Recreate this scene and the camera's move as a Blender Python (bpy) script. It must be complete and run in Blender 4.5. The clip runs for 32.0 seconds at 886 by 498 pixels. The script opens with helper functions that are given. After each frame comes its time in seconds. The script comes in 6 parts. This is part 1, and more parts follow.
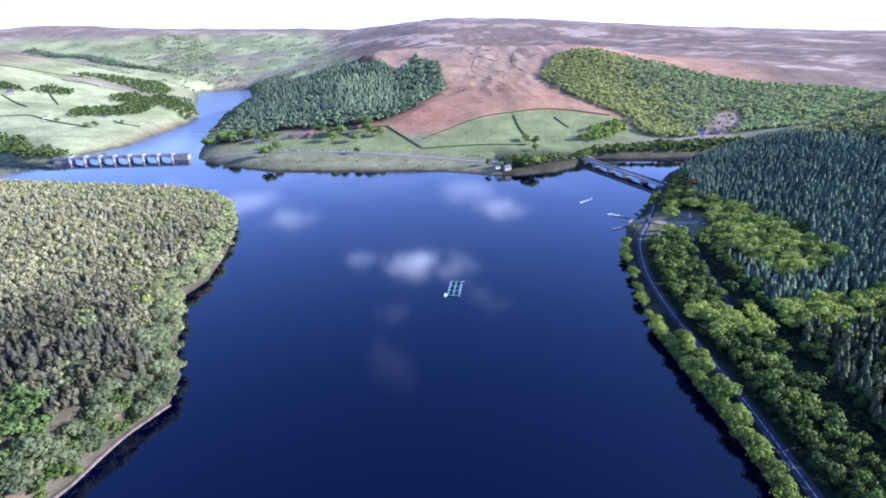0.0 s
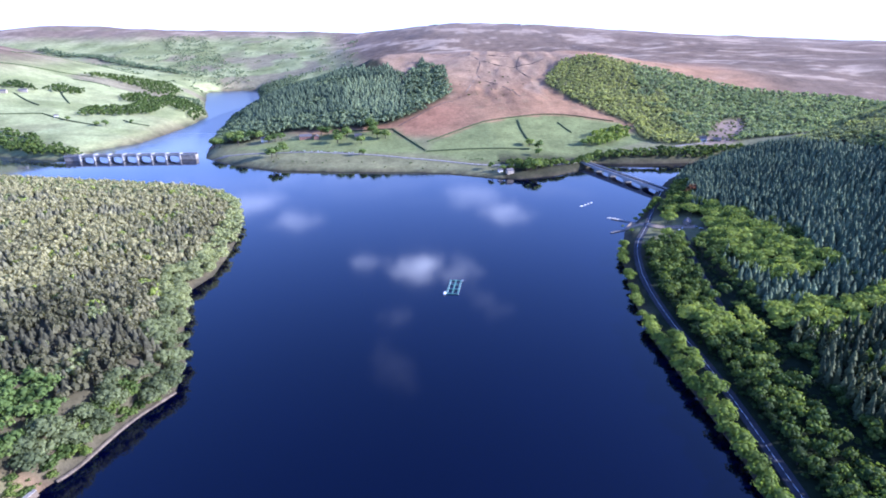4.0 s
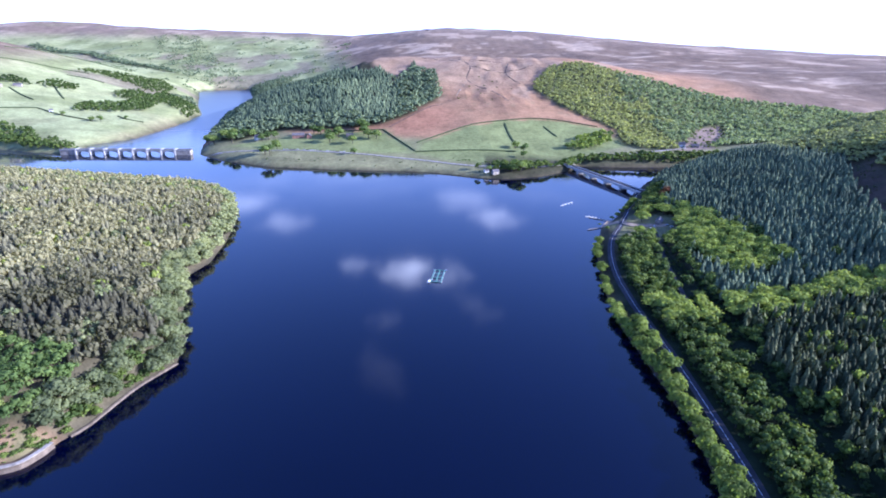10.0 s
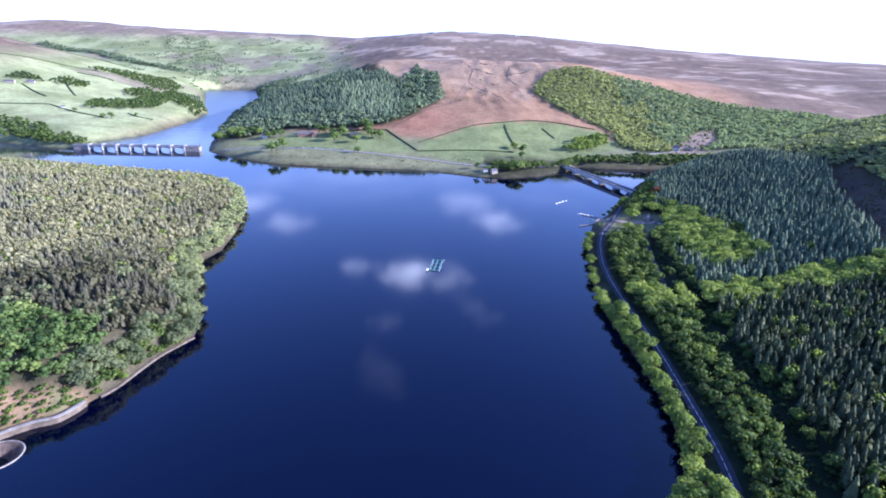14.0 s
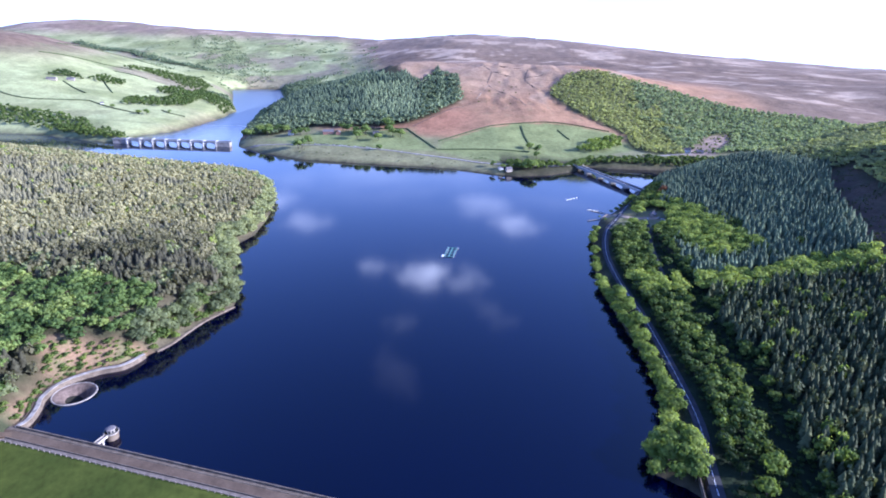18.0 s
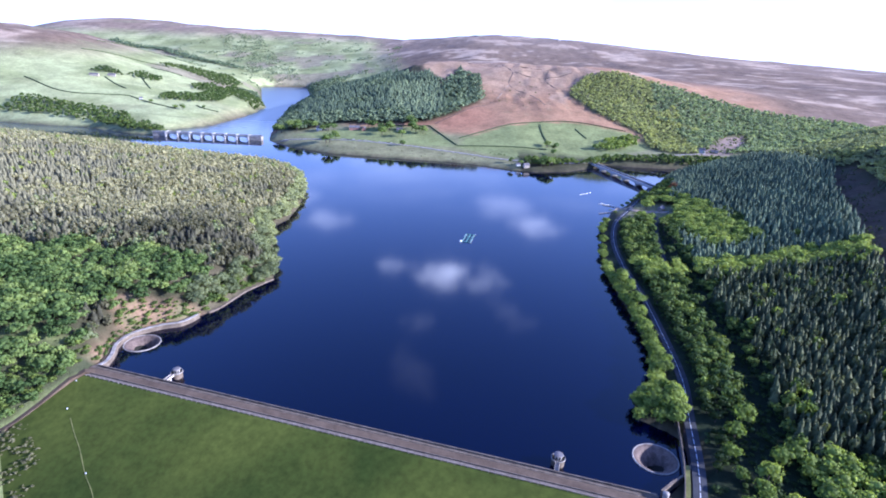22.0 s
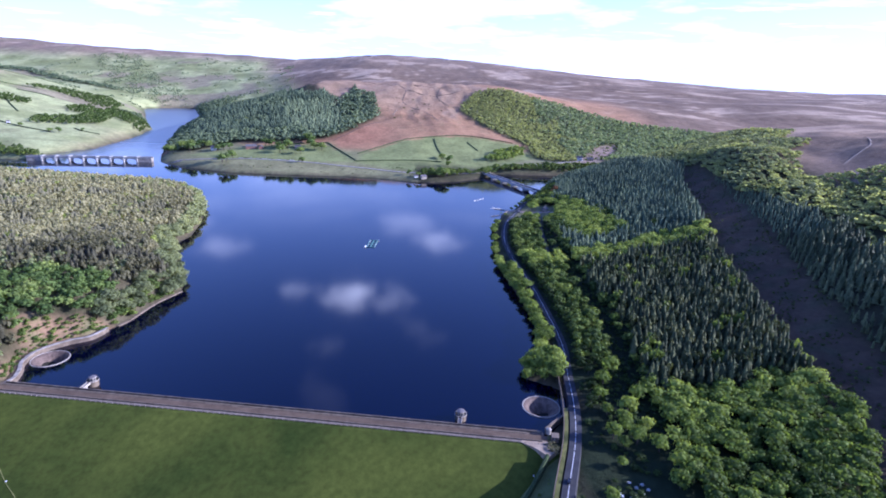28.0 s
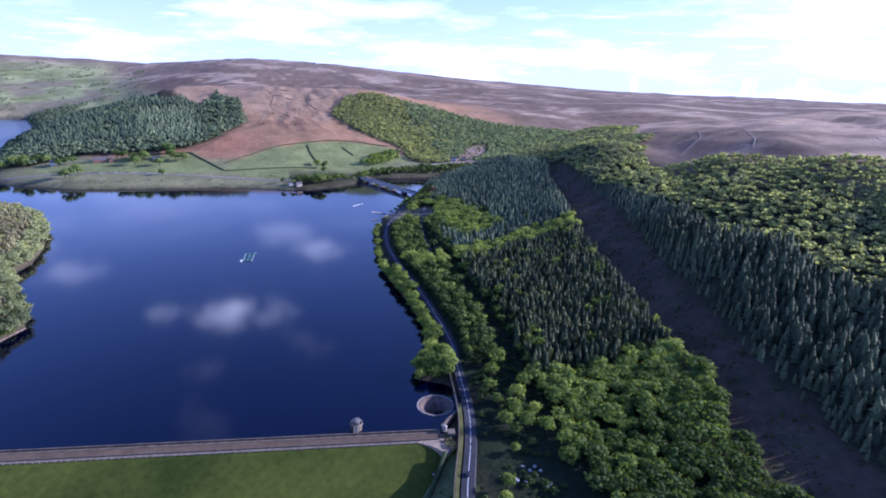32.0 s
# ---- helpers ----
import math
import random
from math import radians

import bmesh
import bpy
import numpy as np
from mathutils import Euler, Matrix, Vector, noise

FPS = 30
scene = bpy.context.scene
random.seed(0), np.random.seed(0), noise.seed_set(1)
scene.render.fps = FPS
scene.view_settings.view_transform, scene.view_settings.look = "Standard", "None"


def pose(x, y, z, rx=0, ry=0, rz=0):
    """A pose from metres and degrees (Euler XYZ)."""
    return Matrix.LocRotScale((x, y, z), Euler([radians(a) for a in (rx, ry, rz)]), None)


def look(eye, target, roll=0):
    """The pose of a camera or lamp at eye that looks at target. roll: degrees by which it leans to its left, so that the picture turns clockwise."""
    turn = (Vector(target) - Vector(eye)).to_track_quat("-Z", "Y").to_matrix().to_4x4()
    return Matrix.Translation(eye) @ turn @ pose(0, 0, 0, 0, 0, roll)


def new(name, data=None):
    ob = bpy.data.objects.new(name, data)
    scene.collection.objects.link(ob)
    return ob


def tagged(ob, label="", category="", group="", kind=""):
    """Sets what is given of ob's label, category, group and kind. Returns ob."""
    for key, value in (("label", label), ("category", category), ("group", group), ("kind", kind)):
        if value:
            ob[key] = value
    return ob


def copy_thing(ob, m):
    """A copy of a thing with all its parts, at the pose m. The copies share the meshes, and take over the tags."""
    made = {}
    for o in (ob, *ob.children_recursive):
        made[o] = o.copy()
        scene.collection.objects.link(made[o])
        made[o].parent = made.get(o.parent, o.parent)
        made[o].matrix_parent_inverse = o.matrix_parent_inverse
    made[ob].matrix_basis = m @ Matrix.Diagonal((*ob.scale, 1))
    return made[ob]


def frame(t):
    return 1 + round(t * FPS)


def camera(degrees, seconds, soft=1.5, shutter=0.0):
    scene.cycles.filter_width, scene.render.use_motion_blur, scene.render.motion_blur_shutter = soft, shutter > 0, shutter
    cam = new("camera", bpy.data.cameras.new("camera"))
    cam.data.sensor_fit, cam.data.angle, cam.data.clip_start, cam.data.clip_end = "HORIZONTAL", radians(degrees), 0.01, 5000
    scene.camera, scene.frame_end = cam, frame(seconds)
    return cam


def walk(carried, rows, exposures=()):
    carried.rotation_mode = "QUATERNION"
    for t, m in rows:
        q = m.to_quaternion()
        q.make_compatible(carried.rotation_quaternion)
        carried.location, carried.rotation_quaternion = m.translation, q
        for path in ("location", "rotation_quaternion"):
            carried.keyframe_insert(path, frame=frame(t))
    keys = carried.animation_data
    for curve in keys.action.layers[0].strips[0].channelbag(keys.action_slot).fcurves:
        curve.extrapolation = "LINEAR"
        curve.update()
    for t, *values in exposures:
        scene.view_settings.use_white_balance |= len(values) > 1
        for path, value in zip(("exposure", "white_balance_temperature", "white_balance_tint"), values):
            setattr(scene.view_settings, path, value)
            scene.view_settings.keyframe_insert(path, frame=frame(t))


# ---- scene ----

# way begins
FOV = 77.75
# seconds, eye x, y, z, heading to the left, pitch, lean (degrees)
WAY = [
    (0, -14.19, 192.96, 202.40, -1.13, -20.95, -1.60),
    (0.5, -13.94, 192.22, 202.14, -1.44, -20.89, -1.57),
    (1, -13.63, 191.31, 202.00, -1.94, -20.87, -1.54),
    (1.5, -13.23, 190.22, 201.95, -2.62, -20.83, -1.50),
    (2, -12.82, 188.80, 201.88, -3.34, -20.81, -1.47),
    (2.5, -12.68, 186.94, 202.00, -2.80, -20.79, -1.32),
    (3, -12.34, 184.95, 202.21, -1.47, -20.73, -1.19),
    (3.5, -11.71, 182.78, 202.26, -0.90, -20.63, -1.03),
    (4, -11.06, 180.69, 202.23, -0.67, -20.50, -0.86),
    (4.5, -10.80, 178.52, 202.28, -1.45, -20.41, -0.70),
    (6.5, -9.81, 168.40, 202.28, -1.55, -20.18, -0.11),
    (7, -9.40, 165.58, 202.15, -1.33, -20.15, 0.01),
    (7.5, -9.02, 162.59, 202.12, -1.55, -20.13, 0.07),
    (8, -8.71, 159.63, 202.20, -1.96, -20.17, 0.16),
    (8.5, -8.30, 156.37, 202.19, -1.98, -20.13, 0.23),
    (9, -7.74, 152.95, 202.23, -1.61, -20.12, 0.32),
    (9.5, -7.33, 149.57, 202.22, -1.61, -20.09, 0.41),
    (10, -7.04, 146.07, 202.25, -1.81, -20.09, 0.45),
    (10.5, -6.74, 142.37, 202.28, -2.10, -20.07, 0.54),
    (11, -6.43, 138.57, 202.36, -2.31, -20.03, 0.65),
    (11.5, -6.23, 134.57, 202.32, -2.58, -19.99, 0.73),
    (12, -5.88, 130.29, 202.33, -2.59, -19.96, 0.81),
    (12.5, -5.46, 125.70, 202.40, -2.31, -19.92, 0.90),
    (13, -5.07, 120.82, 202.47, -1.99, -19.91, 1.01),
    (13.5, -4.83, 116.26, 202.53, -1.89, -19.86, 1.09),
    (14, -4.58, 111.15, 202.60, -1.66, -19.81, 1.20),
    (14.5, -4.54, 105.60, 202.85, -1.47, -19.78, 1.31),
    (16.5, -3.76, 82.54, 203.13, -0.46, -19.65, 1.56),
    (17, -3.45, 76.23, 203.64, -0.18, -19.65, 1.64),
    (17.5, -2.84, 69.61, 203.98, 0.11, -19.67, 1.68),
    (18, -2.45, 62.99, 204.15, 0.25, -19.66, 1.75),
    (18.5, -2.10, 56.50, 204.25, -0.30, -19.64, 1.81),
    (19, -1.62, 49.83, 204.39, -1.24, -19.58, 1.82),
    (19.5, -1.11, 42.80, 204.65, -1.31, -19.59, 1.85),
    (20, -1.08, 36.26, 205.09, -0.68, -19.63, 1.93),
    (20.5, -1.20, 29.77, 205.21, 0.52, -19.69, 2.03),
    (21, -1.09, 23.43, 205.21, 2.23, -19.74, 2.15),
    (21.5, -0.67, 17.39, 205.08, 2.78, -19.76, 2.25),
    (22, -0.42, 11.42, 204.86, 2.36, -19.72, 2.26),
    (22.5, -0.22, 5.65, 204.71, 1.55, -19.67, 2.25),
    (23, 0.00, 0.00, 204.60, 0.00, -19.59, 2.24),
    (23.5, 0.16, -5.56, 204.51, -1.26, -19.51, 2.20),
    (24, 0.39, -10.93, 204.15, -1.62, -19.47, 2.20),
    (24.5, 0.77, -16.16, 203.75, -2.24, -19.43, 2.18),
    (25, 0.77, -20.96, 203.49, -3.81, -19.36, 2.15),
    (25.5, 0.46, -25.13, 203.07, -5.93, -19.28, 2.08),
    (27.5, -0.35, -35.91, 203.04, -7.55, -18.08, 2.07),
    (28, 0.05, -36.52, 203.28, -7.99, -17.52, 2.01),
    (28.5, 0.49, -36.36, 203.41, -10.63, -16.88, 1.84),
    (29, 0.32, -35.89, 203.38, -15.90, -16.59, 1.60),
    (29.5, -0.13, -35.35, 203.32, -20.72, -16.45, 1.43),
    (30, -0.58, -34.83, 203.36, -23.79, -16.44, 1.32),
    (30.5, -0.84, -34.79, 203.39, -23.56, -16.50, 1.37),
    (31, -0.76, -35.31, 203.48, -21.88, -16.64, 1.45),
    (31.5, -0.53, -35.78, 203.72, -20.95, -16.73, 1.48),
    (32, -0.48, -36.21, 203.99, -20.73, -16.81, 1.55),
]
# way ends
cam = camera(FOV, 32.0, soft=1.85)
walk(cam, [(t, pose(x, y, z, 90 + pitch, 0, turn) @ pose(0, 0, 0, 0, 0, lean)) for t, x, y, z, turn, pitch, lean in WAY],
     exposures=[(0, 1.37, 4840, 25), (25, 1.35, 4840, 25), (29.5, 0.84, 4890, 31), (32, 0.76, 4890, 31)])

# ---- sky, sun and exposure ----
SUN_TURN, SUN_UP = -7.0, 20.5   # degrees from +x towards +y, and above the horizon
CLOUDS = [(-0.09, 2.46, 0.18, 0.8), (0.11, 2.36, 0.13, 0.28), (0.43, 3.32, 0.22, 0.4), (-0.85, 3.22, 0.2, 0.25), (-0.33, 2.5, 0.12, 0.3), (-0.18, 1.9, 0.09, 0.10),
          (0.26, 3.75, 0.30, 0.2), (-0.15, 1.6, 0.12, 0.06), (-1.25, 3.65, 0.3, 0.3)]
world = bpy.data.worlds.new("sky")
scene.world = world
world.use_nodes = True
wt = world.node_tree
wt.nodes.clear()


def wnode(kind, **values):
    n = wt.nodes.new(kind)
    for k, v in values.items():
        n.inputs[k].default_value = v
    return n


def wmath(op, a, b):
    n = wt.nodes.new("ShaderNodeMath")
    n.operation = op
    for slot, v in ((0, a), (1, b)):
        if isinstance(v, (int, float)):
            n.inputs[slot].default_value = v
        else:
            wt.links.new(v, n.inputs[slot])
    return n.outputs[0]


sky = wt.nodes.new("ShaderNodeTexSky")
sky.sky_type, sky.sun_disc = "NISHITA", False
sky.sun_elevation, sky.sun_rotation = radians(SUN_UP), radians(90 - SUN_TURN)
sky.air_density, sky.dust_density, sky.ozone_density = 1.0, 1.0, 6.0
coords = wt.nodes.new("ShaderNodeTexCoord")
split = wt.nodes.new("ShaderNodeSeparateXYZ")
wt.links.new(coords.outputs["Generated"], split.inputs[0])
up = wmath("MAXIMUM", split.outputs[2], 0.02)
flat = wt.nodes.new("ShaderNodeCombineXYZ")
wt.links.new(wmath("DIVIDE", split.outputs[0], up), flat.inputs[0])
wt.links.new(wmath("DIVIDE", split.outputs[1], up), flat.inputs[1])
# broken fair-weather cloud, closing to a bright white haze low down
puffs = wnode("ShaderNodeTexNoise", Scale=0.62, Detail=6.0, Roughness=0.55, Distortion=0.3)
wt.links.new(flat.outputs[0], puffs.inputs["Vector"])
cover = wt.nodes.new("ShaderNodeMapRange")
cover.inputs["From Min"].default_value, cover.inputs["From Max"].default_value = 0.6, 0.74
wt.links.new(puffs.outputs["Fac"], cover.inputs["Value"])
# small separate clouds, seen mirrored in the lake: place over the ground (by height), size and body
wisp = wnode("ShaderNodeTexNoise", Scale=4.0, Detail=6.0, Roughness=0.6)
wt.links.new(flat.outputs[0], wisp.inputs["Vector"])
shake = wt.nodes.new("ShaderNodeVectorMath")
shake.operation = "MULTIPLY_ADD"
wt.links.new(wisp.outputs["Color"], shake.inputs[0])
shake.inputs[1].default_value, shake.inputs[2].default_value = (0.42, 0.42, 0), (-0.21, -0.21, 0)
moved = wt.nodes.new("ShaderNodeVectorMath")
tall = wt.nodes.new("ShaderNodeVectorMath")
tall.operation = "MULTIPLY"
wt.links.new(flat.outputs[0], tall.inputs[0])
tall.inputs[1].default_value = (1.1, 0.72, 0)
wt.links.new(tall.outputs[0], moved.inputs[0])
wt.links.new(shake.outputs[0], moved.inputs[1])
body = wmath("MULTIPLY", cover.outputs[0], 0.3)
# low heaped cloud towards the horizon
squash = wt.nodes.new("ShaderNodeVectorMath")
squash.operation = "MULTIPLY"
wt.links.new(coords.outputs["Generated"], squash.inputs[0])
squash.inputs[1].default_value = (1.0, 1.0, 5.0)
heap = wnode("ShaderNodeTexNoise", Scale=4.2, Detail=7.0, Roughness=0.58)
wt.links.new(squash.outputs[0], heap.inputs["Vector"])
low = wt.nodes.new("ShaderNodeMapRange")
for key, v in (("From Min", 0.47), ("From Max", 0.66), ("To Min", 0.0), ("To Max", 0.26)):
    low.inputs[key].default_value = v
wt.links.new(heap.outputs["Fac"], low.inputs["Value"])
near_rim = wt.nodes.new("ShaderNodeMapRange")
for key, v in (("From Min", 0.28), ("From Max", 0.10), ("To Min", 0.0), ("To Max", 1.0)):
    near_rim.inputs[key].default_value = v
wt.links.new(split.outputs[2], near_rim.inputs["Value"])
body = wmath("MAXIMUM", body, wmath("MULTIPLY", low.outputs[0], near_rim.outputs[0]))
for cx, cy, size, thick in CLOUDS:
    off = wt.nodes.new("ShaderNodeVectorMath")
    off.operation = "DISTANCE"
    wt.links.new(moved.outputs[0], off.inputs[0])
    off.inputs[1].default_value = (cx * 1.1, cy * 0.72, 0)
    puff = wt.nodes.new("ShaderNodeMapRange")
    puff.interpolation_type = "SMOOTHSTEP"
    for key, v in (("From Min", size), ("From Max", size * 0.02), ("To Min", 0.0), ("To Max", thick)):
        puff.inputs[key].default_value = v
    wt.links.new(off.outputs["Value"], puff.inputs["Value"])
    body = wmath("MAXIMUM", body, puff.outputs[0])
flat.inputs[2].default_value = 0.0
haze = wmath("POWER", wmath("SUBTRACT", 1.0, wmath("MAXIMUM", split.outputs[2], 0.0)), 6.0)
cloud = wt.nodes.new("ShaderNodeMix")
cloud.data_type = "RGBA"
cloud.inputs["B"].default_value = (15.0, 15.0, 15.5, 1)
pale = wt.nodes.new("ShaderNodeMix")
pale.data_type = "RGBA"
pale.inputs["B"].default_value = (4.1, 4.7, 6.4, 1)
wt.links.new(haze, pale.inputs["Factor"])
clear = wt.nodes.new("ShaderNodeMix")
clear.data_type, clear.blend_type = "RGBA", "MULTIPLY"
clear.inputs["Factor"].default_value = 1.0
clear.inputs["B"].default_value = (1.1, 0.92, 1.04, 1)
wt.links.new(sky.outputs[0], clear.inputs["A"])
wt.links.new(clear.outputs["Result"], pale.inputs["A"])
wt.links.new(body, cloud.inputs["Factor"])
wt.links.new(pale.outputs["Result"], cloud.inputs["A"])
back = wnode("ShaderNodeBackground", Strength=0.145)
wt.links.new(cloud.outputs["Result"], back.inputs["Color"])
wout = wt.nodes.new("ShaderNodeOutputWorld")
wt.links.new(back.outputs[0], wout.inputs[0])

sun_data = bpy.data.lights.new("sun", "SUN")
sun_data.energy, sun_data.angle, sun_data.color = 5.0, radians(0.6), (1.0, 0.91, 0.77)
sun = new("sun", sun_data)
ca, sa, cu, su = math.cos(radians(SUN_TURN)), math.sin(radians(SUN_TURN)), math.cos(radians(SUN_UP)), math.sin(radians(SUN_UP))
sun.matrix_world = look((ca * cu * 900, sa * cu * 900, su * 900), (0, 0, 0))

# ---- plan and relief of the land ----
# plan of the shore: the reservoir's edge, from the dam northwards and round (x, y in metres)
LEFT_SHORE = [(-235, 312), (-235.5, 319), (-238.5, 330), (-242, 339), (-243, 347), (-240.5, 357), (-234, 366), (-225, 373.5), (-214, 378.5), (-209, 387), (-205, 398), (-198, 410), (-188, 450), (-175, 471),
              (-185, 511), (-200, 540), (-217, 592), (-231, 627), (-222, 660), (-228, 727), (-241, 798), (-264, 874), (-300, 933),
              (-370, 974), (-478, 993), (-656, 1015), (-888, 1018), (-1600, 1060)]
WEST_SHORE = [(-1600, 1420), (-1075, 1330), (-932, 1321), (-791, 1265), (-697, 1245), (-729, 1355), (-679, 1446), (-679, 1676), (-715,
              1934), (-830, 2200), (-950, 2520), (-1050, 2780), (-1078, 2880), (-1030, 2940)]
MID_SHORE = [(-960, 2975), (-868, 2965), (-768, 2660), (-676, 2380), (-612, 2150), (-582, 2020), (-578, 1747), (-523, 1484), (-483, 1334), (-456, 1249), (-376,
             1177), (-290, 1128), (-219, 1115), (-148, 1101), (-57, 1095), (11, 1080), (86, 1040), (123, 1030), (185, 1049), (252,
             1102), (273, 1140), (323, 1128), (416, 1128), (549, 1139)]
RIGHT_SHORE = [(551, 1114), (436, 1072), (354, 1014), (303, 939), (267, 873), (237, 817), (202, 768), (176, 702), (154, 611), (142,
               523), (143, 459), (142, 404), (138, 366), (127, 329), (111, 308), (108, 296), (128, 281), (128, 257), (105, 231)]
SHORE = np.array(LEFT_SHORE + WEST_SHORE + MID_SHORE + RIGHT_SHORE, float)
DAM_A, DAM_B = np.array((-235.0, 310.0)), np.array((105.0, 228.0))


def ss(a, b, v):
    """A smooth step from 0 at a to 1 at b."""
    t = np.clip((v - a) / (b - a), 0, 1)
    return t * t * (3 - 2 * t)


def edge_distance(x, y, ring, closed=True):
    best = np.full(x.shape, 1e18)
    ends = np.roll(ring, -1, 0) if closed else ring[1:]
    for (ax, ay), (bx, by) in zip(ring, ends):
        dx, dy = bx - ax, by - ay
        t = np.clip(((x - ax) * dx + (y - ay) * dy) / (dx * dx + dy * dy + 1e-9), 0, 1)
        best = np.minimum(best, (x - ax - t * dx) ** 2 + (y - ay - t * dy) ** 2)
    return np.sqrt(best)


def inside(x, y, ring):
    ring = np.asarray(ring, float)
    odd = np.zeros(x.shape, bool)
    for (ax, ay), (bx, by) in zip(ring, np.roll(ring, -1, 0)):
        odd ^= ((ay > y) != (by > y)) & (x < (bx - ax) * (y - ay) / (by - ay + 1e-12) + ax)
    return odd


def shore_distance(x, y):
    """Metres from the water's edge: positive on land."""
    return edge_distance(x, y, SHORE) * np.where(inside(x, y, SHORE), -1, 1)


def waves(x, y, size, seed):
    """Soft uneven ground, about -1 to 1, with forms of the given size."""
    r = np.random.RandomState(seed)
    out = 0
    for k in range(5):
        a, p, s = r.uniform(0, 6.283), r.uniform(0, 6.283), size * r.uniform(0.6, 1.6)
        out = out + np.sin((x * np.cos(a) + y * np.sin(a)) * 6.283 / s + p + 1.3 * np.sin((x * np.sin(a) - y * np.cos(a)) * 4.1 / s + 2 * p))
    return out / 3.2


def bump(x, y, cx, cy, rx, ry, turn, h):
    c, s = math.cos(math.radians(turn)), math.sin(math.radians(turn))
    u, v = ((x - cx) * c + (y - cy) * s) / rx, ((y - cy) * c - (x - cx) * s) / ry
    return h * np.exp(-(u * u + v * v))


def dam_south(x, y):
    """Metres south of the dam's axis, and metres along it from its west end."""
    w = (DAM_B - DAM_A) / np.linalg.norm(DAM_B - DAM_A)
    return (x - DAM_A[0]) * w[1] - (y - DAM_A[1]) * w[0], (x - DAM_A[0]) * w[0] + (y - DAM_A[1]) * w[1]


DALE_AXIS = np.array([(-980, 2900), (-1150, 3200), (-1380, 3600), (-1640, 4080)], float)


def lawn_z(x, y):
    """Height of the dam's grass face, carried on beyond its ends."""
    return np.interp(dam_south(x, y)[0], [9.4, 12, 60, 132], [3.3, 2.8, -16, -46])


def height(x, y):
    x, y = np.asarray(x, float), np.asarray(y, float)
    d = shore_distance(x, y)
    # the eastern hillside up to the moor's edge
    east = 150 * ss(135, 800, x) * (1 - 0.9 * ss(1020, 1300, y)) + 15 * ss(900, 2600, x) * (1 - ss(1100, 1500, y))
    east = east + waves(x, y, 190, 9) * 7 * ss(430, 600, x) * ss(1000, 850, y)
    # the western wood
    west = (26 + 45 * ss(-300, -900, x)) * (1 - ss(1000, 1250, y)) * ss(-150, -260, x)
    # the hill behind the promontory, its bracken shoulder and the wooded flank east of it
    mid = bump(x, y, 10, 1960, 420, 560, 0, 128) + bump(x, y, 130, 1420, 330, 170, 8, 28) + bump(x, y, -420, 1900, 300, 450, 0, 60)
    mid = mid + bump(x, y, 430, 1800, 260, 330, 0, 70) + bump(x, y, 800, 1850, 480, 300, -10, 62)
    moor = 90 * ss(1500, 2500, y) * ss(-700, 200, x) + bump(x, y, 650, 4350, 1900, 1500, 0, 118)
    moor = moor + 130 * ss(2600, 4600, y) * ss(-5000, -1500, x) * (1 - 0.6 * ss(0, 1900, x))
    # the western fields and the dale head
    field = bump(x, y, -1650, 2150, 700, 800, 20, 190) + bump(x, y, -2900, 2000, 1200, 1500, 0, 190)
    dale = bump(x, y, -2300, 4700, 1500, 900, 0, 110) + bump(x, y, -900, 4600, 900, 900, 0, 60) + bump(x, y, -300, 3300, 500, 600, 0, 50) + bump(x, y, -3100, 4500, 1300, 650, 0, 170)
    mid = mid + bump(x, y, -165, 1960, 88, 110, 0, 24) + bump(x, y, -60, 1985, 70, 60, 0, 9)
    # the clough that cuts the moor's edge
    east = east - bump(x, y, 650, 660, 40, 190, -40, 6) - bump(x, y, 680, 470, 110, 50, -20, 6)
    h = east + west + mid + moor + field + dale
    h = h + waves(x, y, 260, 3) * 4 * ss(60, 300, d) + waves(x, y, 900, 5) * 12 * ss(300, 1200, d)
    h = h + (waves(x * 1.7, y * 0.7, 80, 94) * 2.2 + waves(x * 1.8, y * 1.1, 34, 95) * 0.8) * ss(2150, 1950, y) * ss(1400, 1500, y) * ss(-330, -200, x) * ss(420, 330, x)
    land = 4.5 * ss(0, 14, d) + h * d / (d + 90)
    land = land + 12 * ss(3, 26, d) * ss(-180, -200, x) * ss(300, 335, y) * ss(640, 480, y)
    # the valley below the dam
    s, a = dam_south(x, y)
    valley = -46 + 46 * ss(-150, -330, x) + 50 * ss(-8, 128, x - 0.18 * (y - 228)) + 150 * ss(135, 800, x) + 30 * ss(-300, -800, x)
    mitre = x + 236 - (y - 300) * 0.85
    valley = np.where(mitre < 30, np.maximum(valley, lawn_z(x, y) - 0.25 - 0.55 * np.maximum(mitre, 0) + 0.42 * np.maximum(-mitre - 2, 0)), valley)
    land = np.where(s > -2, land + (np.minimum(valley, land) - land) * ss(-2, 12, s), land)
    return np.where(d < 0, np.maximum(-22, d * 0.45), land)

# ---- materials ----
def shader(name, rough=0.8, metal=0.0, spec=0.3):
    m = bpy.data.materials.new(name)
    m.use_nodes = True
    b = m.node_tree.nodes["Principled BSDF"]
    b.inputs["Roughness"].default_value, b.inputs["Metallic"].default_value = rough, metal
    b.inputs["Specular IOR Level"].default_value = spec
    return m, m.node_tree, b


def join(nt, a, b):
    nt.links.new(a, b)


